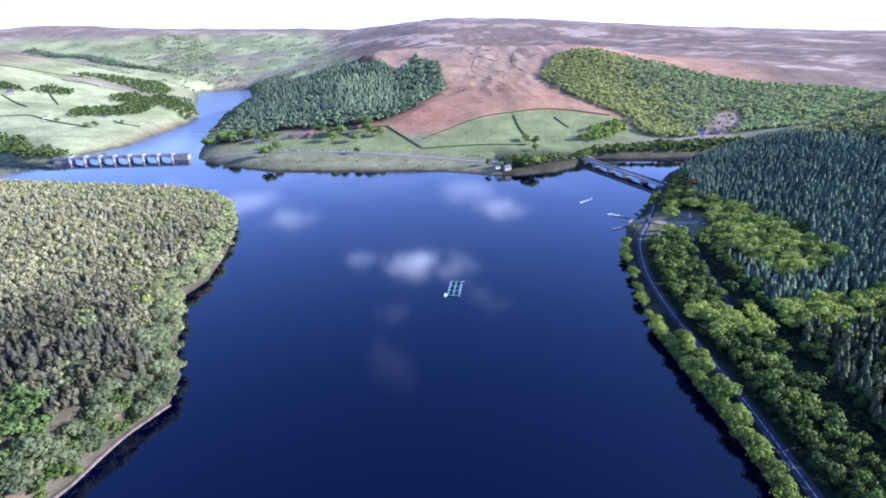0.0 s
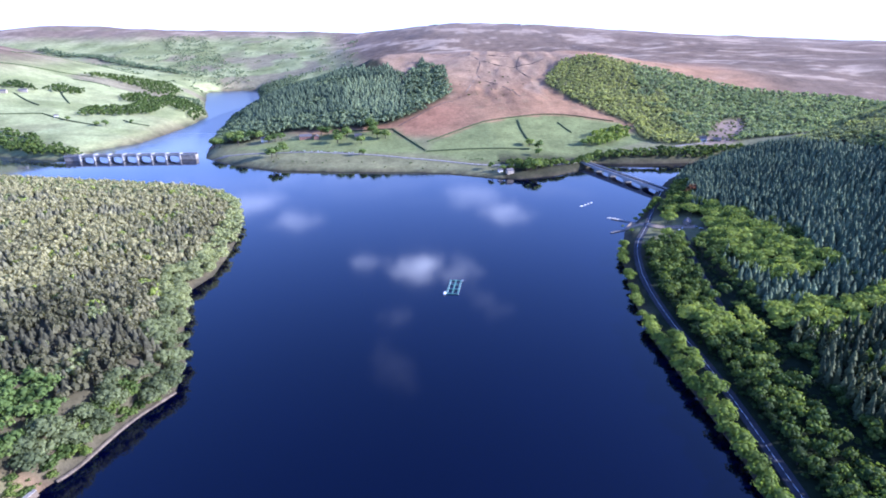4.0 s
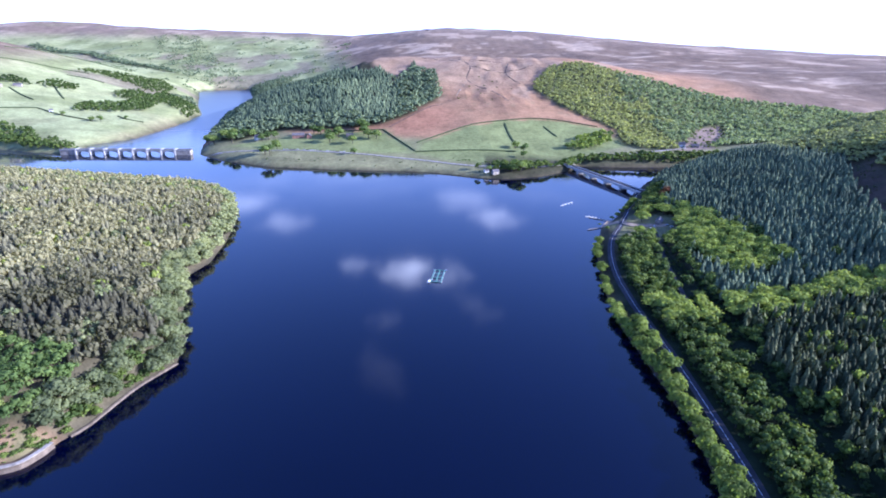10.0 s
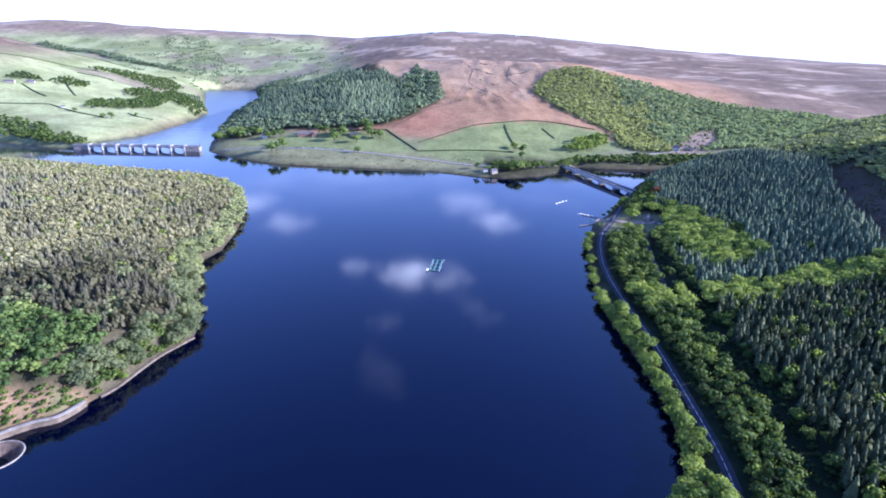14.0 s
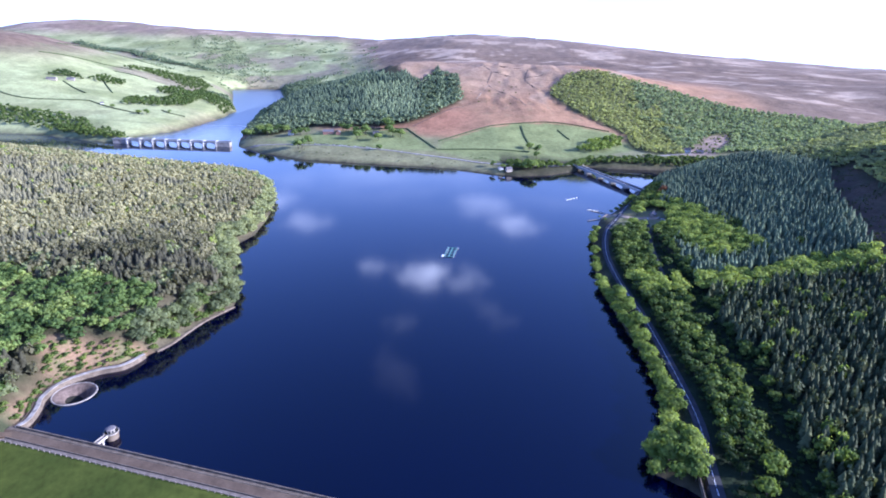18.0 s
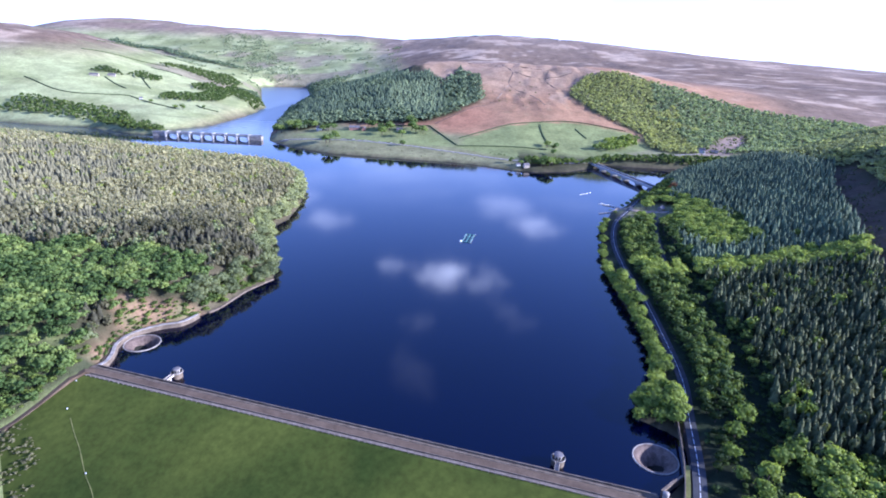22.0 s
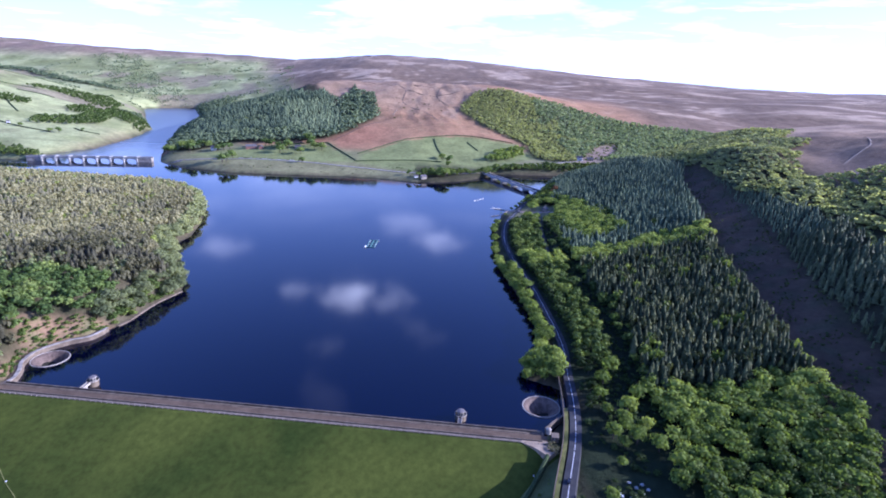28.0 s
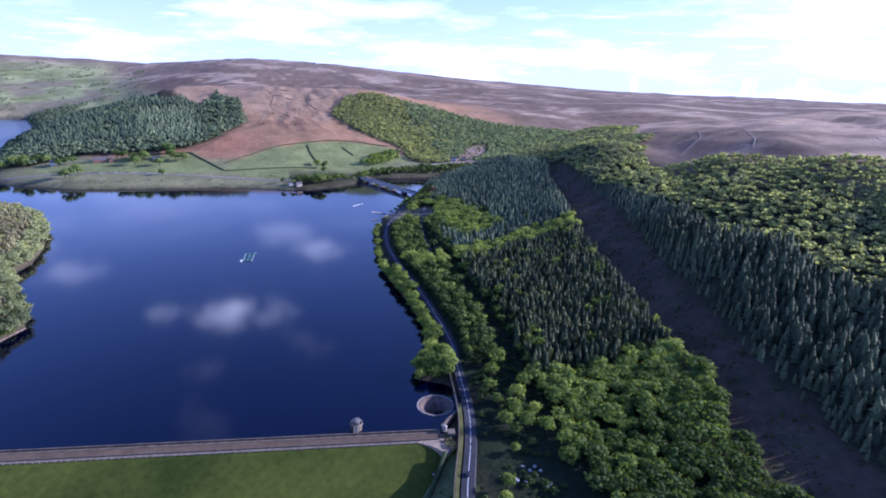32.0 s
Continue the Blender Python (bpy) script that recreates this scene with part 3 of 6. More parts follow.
def grid_lines(*spans):
    out = []
    for a, b, step in spans:
        out += list(np.arange(a, b, step))
    return np.array(out)


xs = grid_lines((-6500, -2400, 130), (-2400, -1500, 45), (-1500, -900, 28), (-900, -340, 20), (-340, -150, 6), (-150, 90, 20), (90, 330, 6), (330, 760, 14),
                (760, 1500, 35), (1500, 6600, 130))
ys = grid_lines((-900, 60, 60), (60, 480, 6), (480, 1040, 10), (1040, 1460, 10), (1460, 2200, 20), (2200, 3200, 28), (3200, 5300, 60), (5300, 6600, 200))
gx, gy = np.meshgrid(xs, ys)
gd = shore_distance(gx, gy)
gz = height(gx, gy)
idx = np.arange(gx.size).reshape(gx.shape)
quads = np.stack([idx[:-1, :-1], idx[:-1, 1:], idx[1:, 1:], idx[1:, :-1]], -1).reshape(-1, 4)
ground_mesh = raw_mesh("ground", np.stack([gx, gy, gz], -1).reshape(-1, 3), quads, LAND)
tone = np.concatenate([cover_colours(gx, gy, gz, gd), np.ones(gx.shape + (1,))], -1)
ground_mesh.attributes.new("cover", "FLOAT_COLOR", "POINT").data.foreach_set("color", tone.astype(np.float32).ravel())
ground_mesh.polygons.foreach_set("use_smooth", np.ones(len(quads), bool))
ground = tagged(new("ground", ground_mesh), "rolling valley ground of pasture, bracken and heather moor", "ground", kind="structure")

# ---- the water, open where the two bellmouth shafts stand ----
BELLS = [(-227.4, 348.0), (109.8, 261.6)]
BELL_R = 12.0
bm = bmesh.new()
rim = [(-2600, 330), (-236, 313), (105.5, 231), (900, 231), (900, 3400), (-2600, 3400)]
loop = [bm.verts.new((x, y, 0)) for x, y in rim]
edges = [bm.edges.new((a, b)) for a, b in zip(loop, loop[1:] + loop[:1])]
for bx, by in BELLS:
    ring = [bm.verts.new((bx + (BELL_R - 0.35) * math.cos(k * math.pi / 20), by + (BELL_R - 0.35) * math.sin(k * math.pi / 20), 0)) for k in range(40)]
    edges += [bm.edges.new((a, b)) for a, b in zip(ring, ring[1:] + ring[:1])]
bmesh.ops.triangle_fill(bm, use_beauty=True, use_dissolve=False, edges=edges)
for f in bm.faces:
    if f.normal.z < 0:
        f.normal_flip()
water_mesh = bpy.data.meshes.new("water")
bm.to_mesh(water_mesh)
bm.free()
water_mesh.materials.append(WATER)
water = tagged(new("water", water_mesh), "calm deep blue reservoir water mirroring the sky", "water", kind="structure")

# ---- the dam ----
BERM = surface("berm_gravel", (0.13, 0.105, 0.078), (0.22, 0.18, 0.135), 3.0, 0.4, 0.95, 0.04)
along = Vector((*(DAM_B - DAM_A), 0)).normalized()
south = Vector((along.y, -along.x, 0))
dam_a, dam_b = Vector((*DAM_A, 0)), Vector((*DAM_B, 0))
dam_len = (dam_b - dam_a).length
dam_turn = math.degrees(math.atan2(along.y, along.x))
dam = thing("embankment_dam", dam_a.x, dam_a.y, 0, dam_turn, "grassed earth dam with a stone-walled road along its crest", "dam", kind="structure")
bm = bmesh.new()
n = 60
rows = []
for k in range(n + 1):
    u = -14 + (dam_len + 30) * k / n
    rows.append([bm.verts.new((u, v, z)) for v, z in ((-9.4, 3.3), (-12.0, 2.8), (-60, -16), (-132, -46), (-140, -60))])
for a, b in zip(rows, rows[1:]):
    for i in range(4):
        bm.faces.new((a[i], b[i], b[i + 1], a[i + 1]))
part("grass_face", bm, LAWN, dam, "smooth mown green grass slope")
bm = bmesh.new()
box(bm, -4, dam_len - 4, -9.6, 1.6, -14, 3.5)
part("crest", bm, CREST, dam, "pale brown stone crest")
bm = bmesh.new()
box(bm, -4, dam_len - 2, -6.6, -1.6, 3.5, 3.62)
part("carriageway", bm, CREST_ROAD, dam, "worn grey-brown crest road")
bm = bmesh.new()
box(bm, -4, dam_len - 4, -9.5, -7.6, 3.5, 3.58)
part("berm", bm, BERM, dam, "pale tan gravel berm beside the crest road")
for v0, v1, top in ((0.9, 1.6, 4.6), (-7.5, -7.05, 4.3), (-1.2, -0.95, 3.75)):
    bm = bmesh.new()
    box(bm, 0, dam_len - 5, v0, v1, 3.5, top, 0.08)
    part("parapet", bm, CREST, dam, "coped brown stone parapet")
for k in range(96):
    bm = bmesh.new() if k == 0 else None
    if k == 0:
        box(bm, -0.16, 0.16, -0.16, 0.16, 0, 1.15, 0.03)
        post = part("post", bm, TIMBER, dam)
        post_mesh = post.data
    else:
        post = new("post", post_mesh)
        post.parent = dam
    post.location = (2 + k * (dam_len - 6) / 95, -9.9, 3.2)

# ---- bellmouth spillways ----
def bellmouth(x, y, turn, label):
    t = thing("bellmouth_spillway", x, y, 0, turn, label, "spillway", "bellmouth spillways")
    bm = bmesh.new()
    lathe(bm, [(BELL_R + 0.35, -16), (BELL_R + 0.35, 0.25), (BELL_R + 0.2, 0.5), (BELL_R - 0.25, 0.55), (BELL_R - 0.5, 0.3)], 64)
    part("rim", bm, STONE, t, "pale weathered stone rim")
    bm = bmesh.new()
    steps = []
    for k in range(15):
        u = k / 14
        steps.append((BELL_R - 0.45 - (BELL_R - 3.85) * u, 0.35 - 8.5 * u ** 1.7))
    lathe(bm, steps, 64)
    part("funnel", bm, WET_STONE, t, "curved brown stone funnel")
    bm = bmesh.new()
    lathe(bm, [(3.4, -8), (3.3, -26), (0.01, -26)], 40)
    part("shaft", bm, DARK, t, "dark vertical shaft")
    return t


bellmouth(*BELLS[0], 0, "round stone bellmouth overflow beside the curved stone wall")
bellmouth(*BELLS[1], 0, "round stone bellmouth overflow beside the lakeside road")

# ---- valve towers ----
def valve_tower(u, label):
    at = dam_a + along * u - south * 12.0
    t = thing("valve_tower", at.x, at.y, 0, dam_turn, label, "valve tower", "valve towers of the dam")
    bm = bmesh.new()
    lathe(bm, [(0.01, -14), (3.4, -14), (3.4, 3.1), (3.8, 3.4), (3.8, 3.9), (2.9, 4.0), (2.9, 3.8)], 32)
    part("base", bm, CREST, t)
    bm = bmesh.new()
    lathe(bm, [(2.3, 3.8), (2.3, 5.9), (2.55, 6.05), (2.55, 6.4), (2.2, 6.45)], 8)
    upper = part("upper_house", bm, STONE, t, "eight-sided pale stone upper house")
    bm = bmesh.new()
    lathe(bm, [(2.5, 6.4), (2.4, 6.5), (1.2, 6.85), (0.5, 6.95), (0.01, 7.0)], 8)
    part("roof", bm, SLATE, t, "shallow grey leaded roof")
    for k in range(8):
        a = k * 45 + 22.5
        bm = bmesh.new()
        box(bm, 2.06, 2.2, -0.5, 0.5, 4.2, 5.7, 0.03, pose(0, 0, 0, 0, 0, a))
        part("window", bm, GLASS, upper, "tall dark window")
    bm = bmesh.new()
    lathe(bm, [(3.55, 3.9), (3.55, 4.5), (3.8, 4.5), (3.8, 3.9)], 32)
    part("platform_parapet", bm, STONE, t, "low pale parapet ring")
    bm = bmesh.new()
    box(bm, -1.2, 1.2, -10.6, -2.8, 3.0, 3.6, 0.05)
    part("footbridge", bm, STONE, t)
    for s in (-1.2, 0.95):
        bm = bmesh.new()
        box(bm, s, s + 0.25, -10.6, -3.2, 3.6, 4.6, 0.04)
        part("railing", bm, STONE, t)
    bm = bmesh.new()
    box(bm, -1.0, 1.0, -7.2, -6.0, -12, 3.0, 0.1)
    part("pier", bm, STONE, t)
    return t


valve_tower(52.0, "round pale stone valve tower with a footbridge to the dam")
valve_tower(dam_len - 54.0, "round stone valve tower with a domed roof beside the dam")

# ---- viaducts ----
def viaduct(name, a, b, spans, width, deck, label, caps=True, reach=30.0):
    a, b = Vector(a), Vector(b)
    length = (b - a).length
    t = thing(name, a.x, a.y, 0, math.degrees(math.atan2(b.y - a.y, b.x - a.x)), label, "bridge")
    w, step = width / 2, length / spans
    bm = bmesh.new()
    box(bm, -reach, length + reach, -w, w, deck - 0.9, deck, 0.05)
    part("deck", bm, TARMAC, t, "grey road deck")
    for s in (-1, 1):
        bm = bmesh.new()
        box(bm, -reach, length + reach, s * w - 0.3, s * w + 0.3, deck - 1.3, deck + 1.1, 0.06)
        part("parapet", bm, CONCRETE if caps else PIER, t, "plain concrete parapet")
    bm = bmesh.new()
    n = 14
    r0, r1 = [], []
    for k in range(n + 1):
        u = k / n
        z = 1.6 + (deck - 4.6) * math.sqrt(max(0.0, 1 - (2 * u - 1) ** 2)) ** 0.9
        for row, y in ((r0, -w + 0.25), (r1, w - 0.25)):
            row.append((bm.verts.new((1.6 + u * (step - 3.2), y, z)), bm.verts.new((1.6 + u * (step - 3.2), y, deck - 0.9))))
    for k in range(n):
        bm.faces.new((r0[k][0], r0[k + 1][0], r0[k + 1][1], r0[k][1]))
        bm.faces.new((r1[k][0], r1[k][1], r1[k + 1][1], r1[k + 1][0]))
        bm.faces.new((r0[k][0], r1[k][0], r1[k + 1][0], r0[k + 1][0]))
    span = part("arch", bm, CONCRETE if caps else PIER, t, "grey concrete arch span")
    bm = bmesh.new()
    box(bm, -1.5, 1.5, -w - 1.3, w + 1.3, -18, deck + (1.0 if caps else -0.6), 0.12)
    if caps:
        box(bm, -1.8, 1.8, -w - 1.5, w + 1.5, deck + 1.0, deck + 1.5, 0.1)
    pier = part("pier", bm, PIER if caps else CONCRETE, t, "pale upright pier")
    for k in range(1, spans + 1):
        if k < spans:
            o = new("arch", span.data)
            o.parent, o.location = t, (k * step, 0, 0)
            o["label"] = "grey concrete arch span"
        o = new("pier", pier.data)
        o.parent, o.location = t, (k * step, 0, 0)
        o["label"] = "pale upright pier"
    for u0, u1 in ((-reach, -1.7), (length + 1.7, length + reach)):
        bm = bmesh.new()
        box(bm, u0, u1, -w + 0.3, w - 0.3, -6, deck - 0.9)
        part("abutment", bm, STONE, t)
    return t


viaduct("west_viaduct", (-694, 1249), (-502, 1248), 7, 13, 10.0, "long grey concrete viaduct with seven arches and pale piers")
viaduct("east_viaduct", (246, 1113), (306, 922), 5, 11, 8.0, "grey concrete road viaduct with low arches over the side arm", False, 7.0)

# ---- lakeside road ----
ROAD = [(78, 110), (88, 150), (96, 174), (116, 217), (128, 251), (139, 295), (150, 339), (157, 404), (162, 474), (164, 553),
        (173, 629), (194, 705), (224, 763), (264, 844), (297, 908), (306, 926)]
line = on_ground(smooth_line(ROAD, 6), 0.0)
for p in line:
    p.z = max(p.z, 4.6) + 0.35
road = tagged(part("lakeside_road", sweep(bmesh.new(), line, [(-3.3, 0), (3.3, 0), (4.2, -3.0), (-4.2, -3.0)]), TARMAC), "dark tarmac lakeside road with white centre markings", "road", kind="structure")
rs = sides_of(line)
for k in range(0, len(line) - 2, 1):
    bm = bmesh.new()
    dash = [line[k] + (line[k + 1] - line[k]) * f for f in ((0.1, 0.85) if k > 14 else (0.0, 1.0))]
    bm.faces.new([bm.verts.new(q) for q in (dash[0] - rs[k] * 0.14 + Vector((0, 0, 0.03)), dash[0] + rs[k] * 0.14 + Vector((0, 0, 0.03)),
                                            dash[1] + rs[k] * 0.14 + Vector((0, 0, 0.03)), dash[1] - rs[k] * 0.14 + Vector((0, 0, 0.03)))])
    part("centre_mark", bm, WHITE, road)

# ---- trees ----
rng = np.random.RandomState(7)


def ico(level):
    b = bmesh.new()
    bmesh.ops.create_icosphere(b, subdivisions=level, radius=1)
    v = np.array([q.co[:] for q in b.verts])
    f = np.array([[q.index for q in p.verts] for p in b.faces])
    b.free()
    return v, f


ICO1, ICO2 = ico(1), ico(2)


def conifer_form(r, tiers=7, sides=8, wide=0.17):
    """A spire of ragged drooping tiers, one metre high."""
    vs, fs = [], []
    for k in range(tiers):
        u = k / tiers
        rad = wide * (1 - u) ** 0.6 * r.uniform(0.85, 1.15) + 0.012
        z0, z1 = 0.10 + 0.86 * u, min(1.0, 0.10 + 0.86 * u + 1.9 / tiers * 0.86)
        if k == tiers - 1:
            z1 = 1.0
        turn = r.uniform(0, 6.28)
        base = len(vs)
        for s in range(sides):
            a = turn + 6.283 * (s + r.uniform(-0.25, 0.25)) / sides
            q = rad * (r.uniform(0.95, 1.25) if s % 2 else r.uniform(0.55, 0.8))
            vs.append((q * math.cos(a), q * math.sin(a), z0 - (0.035 if s % 2 else -0.02) + r.uniform(-0.012, 0.012)))
        vs.append((r.uniform(-0.01, 0.01), r.uniform(-0.01, 0.01), z1))
        fs += [(base + s, base + (s + 1) % sides, base + sides) for s in range(sides)]
    return np.array(vs), np.array(fs)


def crown_form(r, lobes=6, clumps=60, core=ICO1, size=0.10, squat=0.8):
    """A crown of leaf clumps on several lobes, one metre across and about as high, from z 0.2 to 1."""
    centres = []
    for k in range(lobes):
        a, q = 6.283 * (k + r.uniform(-0.3, 0.3)) / lobes, r.uniform(0.16, 0.30)
        centres.append((q * math.cos(a), q * math.sin(a), r.uniform(0.40, 0.66), r.uniform(0.20, 0.30)))
    centres.append((0, 0, 0.68, 0.30))
    vs, fs, n = [], [], 0
    cv, cf = core
    for cx, cy, cz, cr in centres:
        v = cv * (cr * 0.66) * r.uniform(0.75, 1.15, (len(cv), 1))
        v = v * (1, 1, squat) + (cx, cy, cz)
        vs.append(v)
        fs.append(cf + n)
        n += len(v)
    for k in range(clumps):
        cx, cy, cz, cr = centres[r.randint(len(centres))]
        d = r.normal(size=3)
        d[2] = abs(d[2]) * 0.9 - 0.25
        d /= np.linalg.norm(d)
        at = np.array((cx, cy, cz)) + d * cr * r.uniform(0.62, 1.15) * (1, 1, squat)
        e = np.cross(d, r.normal(size=3))
        e /= np.linalg.norm(e) + 1e-9
        g = np.cross(d, e)
        s = size * r.uniform(0.6, 1.3)
        up = (d + 0.5 * r.normal(size=3)) * s
        vs.append(np.array([at + e * s + up * 0.3, at + g * s * r.uniform(0.6, 1.1), at - e * s * r.uniform(0.7, 1.1) + up * 0.3, at - g * s * r.uniform(0.6, 1.1)]))
        fs.append(np.array([(0, 1, 3), (1, 2, 3)]) + n)
        n += 4
    v, f = np.concatenate(vs), np.concatenate(fs)
    return v, f


CONIFERS = [conifer_form(rng, 6, 7, 0.17) for _ in range(10)]
CROWNS = [crown_form(rng, rng.randint(4, 6), 84, ICO1, 0.078) for _ in range(10)]
RICH_CROWNS = [crown_form(rng, rng.randint(5, 8), 260, ICO1, 0.056) for _ in range(8)]
LIGHT_CROWNS = [crown_form(rng, 3, 24, ICO1, 0.12) for _ in range(8)]
BUSHY = [crown_form(rng, 1, 18, ICO1, 0.17, 1.1) for _ in range(12)]
STOUT = [conifer_form(rng, 5, 8, 0.20) for _ in range(12)]
FAR_CROWNS = [crown_form(rng, 1, 12, ICO1, 0.2, 0.9) for _ in range(10)]
FAR_CONIFERS = [conifer_form(rng, 3, 6, 0.22) for _ in range(5)]


def stand(name, label, places, forms, material, tints, category="woodland"):
    """A wood as one mesh. places: rows of x, y, z, height, width."""
    vs, fs, ts, n = [], [], [], 0
    pick = rng.randint(len(forms), size=len(places))
    turn = rng.uniform(0, 6.283, len(places))
    for k, (fv, ff) in enumerate(forms):
        m = pick == k
        p, a = places[m], turn[m]
        if not len(p):
            continue
        c, s = np.cos(a)[:, None], np.sin(a)[:, None]
        x = (fv[:, 0] * c - fv[:, 1] * s) * p[:, 4:5] + p[:, 0:1]
        y = (fv[:, 0] * s + fv[:, 1] * c) * p[:, 4:5] + p[:, 1:2]
        z = fv[:, 2] * p[:, 3:4] + p[:, 2:3]
        vs.append(np.stack([x, y, z], -1).reshape(-1, 3))
        fs.append((ff[None] + (np.arange(len(p)) * len(fv))[:, None, None] + n).reshape(-1, 3))
        ts.append(np.repeat(tints[m], len(fv)))
        n += len(p) * len(fv)
    if not vs:
        return None
    me = raw_mesh(name, np.concatenate(vs), np.concatenate(fs), material, np.concatenate(ts))
    me.polygons.foreach_set("use_smooth", np.ones(len(me.polygons), bool))
    return tagged(new(name, me), label, category, kind="stuff")


def sown(x0, x1, y0, y1, step, jitter=0.42):
    gx, gy = np.meshgrid(np.arange(x0, x1, step), np.arange(y0, y1, step))
    gx = gx + (np.arange(gx.shape[0]) % 2)[:, None] * step / 2
    return (gx + rng.uniform(-jitter, jitter, gx.shape) * step).ravel(), (gy + rng.uniform(-jitter, jitter, gy.shape) * step).ravel()


def places_at(x, y, low, high, slim_low, slim_high):
    h = rng.uniform(low, high, len(x))
    return np.stack([x, y, height(x, y) - 0.3, h, h * rng.uniform(slim_low, slim_high, len(x))], -1)


ROAD_LINE = np.array([(p.x, p.y) for p in line])

# the western wood: broad sage crowns along the water, spruce, larch and bare birch behind
def west_places(step):
    x, y = sown(-1000, -170, 225, 1030, step)
    d = shore_distance(x, y)
    keep = ~inside(x, y, BARE_BANK) & (d > np.interp(y, [385, 430, 470], [9, 3.5, 0.3])) & (x < np.where(y < 347, -232 + np.minimum(y - 310, 0) * 0.85, 0)) & ((y > 372) | (x < -246)) & (x > -430 - np.maximum(y - 300, 0) * 1.05)
    x, y, d = x[keep], y[keep], d[keep]
    fringe = d < 17 + 8 * waves(x, y, 70, 33)
    lush = ~fringe & (y < 434 + 14 * ss(-225, -260, x) + 16 * waves(x, y, 60, 35))
    lush &= x > -400
    return x, y, fringe & ~lush & (y > 400), lush


x, y, fringe, lush = west_places(7.6)
# tone falls towards the dam: a cloud's shadow put into the leaf colour
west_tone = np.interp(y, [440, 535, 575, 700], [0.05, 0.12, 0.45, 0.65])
near = fringe & (y < 700)
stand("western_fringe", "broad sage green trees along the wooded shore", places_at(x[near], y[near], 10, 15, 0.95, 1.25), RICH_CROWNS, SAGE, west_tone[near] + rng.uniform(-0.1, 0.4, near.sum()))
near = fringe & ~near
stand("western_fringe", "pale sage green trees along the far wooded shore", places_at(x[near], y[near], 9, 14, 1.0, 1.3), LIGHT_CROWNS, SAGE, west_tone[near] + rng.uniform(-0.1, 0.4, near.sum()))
stand("western_lush_wood", "vivid green young broadleaf trees beside the dam", places_at(x[lush], y[lush], 8, 12.5, 0.95, 1.25), CROWNS, LUSH, np.clip(0.4 + 0.4 * waves(x, y, 40, 29)[lush] + rng.uniform(-0.35, 0.35, lush.sum()), -0.1, 1.1))
x, y, fringe, lush = west_places(5.7)
rest = ~fringe & ~lush
patch = waves(x, y, 130, 31) + 0.7 * waves(x, y, 48, 32)
clump = waves(x, y, 62, 38) + 0.6 * waves(x, y, 24, 39)
any_ = rng.uniform(size=len(x))
far_green = (y > 860 + 30 * waves(x, y, 150, 36)) & (any_ < 0.62)
green = rest & (far_green | ((patch > 0.95) & (any_ < 0.5)) | ((y < 480) & (any_ < 0.45) & (patch > -0.4)))
gold = rest & ~green & (any_ > 0.972) & (y > 520)
# spruces stand thicker where the cloud shadow is painted, to darken it
spruce = rest & ~green & ~gold & ((clump > np.interp(y, [440, 500, 535, 575, 820, 900], [0.35, 0.0, 0.1, 0.55, 0.5, 1.2])) | ((x < -470 + 60 * waves(x, y, 200, 37)) & (y < 820) & (clump > -0.6)))
conif = rest & ~green & ~gold & ~spruce & ~((y > 860) & far_green)
# cloud shadow again in the leaf tone, lifting beyond y 570
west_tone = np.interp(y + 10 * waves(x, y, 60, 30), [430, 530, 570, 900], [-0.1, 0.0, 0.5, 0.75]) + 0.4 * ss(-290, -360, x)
stand("western_broadleaf_wood", "fresh green broadleaf trees among the conifers", places_at(x[green], y[green], 8, 12, 0.75, 1.0), LIGHT_CROWNS, SAGE, rng.uniform(0.1, 0.8, green.sum()))
stand("western_yellow_trees", "yellow-green young birches among the conifers", places_at(x[gold], y[gold], 10, 13, 0.8, 1.0), CROWNS, HAZEL, rng.uniform(0.8, 1.1, gold.sum()))
stand("western_spruce_wood", "grey-green spruces in the peninsula wood, darker within painted cloud shade", places_at(x[spruce], y[spruce], 9, 13.5, 1.1, 1.4), STOUT, TAUPE, np.clip(west_tone[spruce] + rng.uniform(-0.15, 0.3, spruce.sum()), 0, 0.9))
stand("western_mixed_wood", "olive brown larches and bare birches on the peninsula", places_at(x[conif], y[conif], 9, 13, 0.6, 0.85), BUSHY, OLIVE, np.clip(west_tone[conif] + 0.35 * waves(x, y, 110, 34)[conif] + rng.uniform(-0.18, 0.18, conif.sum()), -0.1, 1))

# the eastern hillside
LOWER_ROAD = [(203, 525), (209, 557), (229, 650), (251, 728)]
SHADE_STRIP = np.array([(160, 222), (172, 258), (181, 290), (190, 330), (200, 380), (206, 430), (212, 480), (222, 540), (235, 640)], float)
CLOUGH = [(583, 647), (640, 715), (700, 770), (756, 799), (850, 860), (820, 800), (720, 690), (688, 657), (608, 604), (577, 614)]


YARD = [(212, 716), (236, 704), (266, 704), (288, 762), (282, 792), (250, 796), (220, 790)]


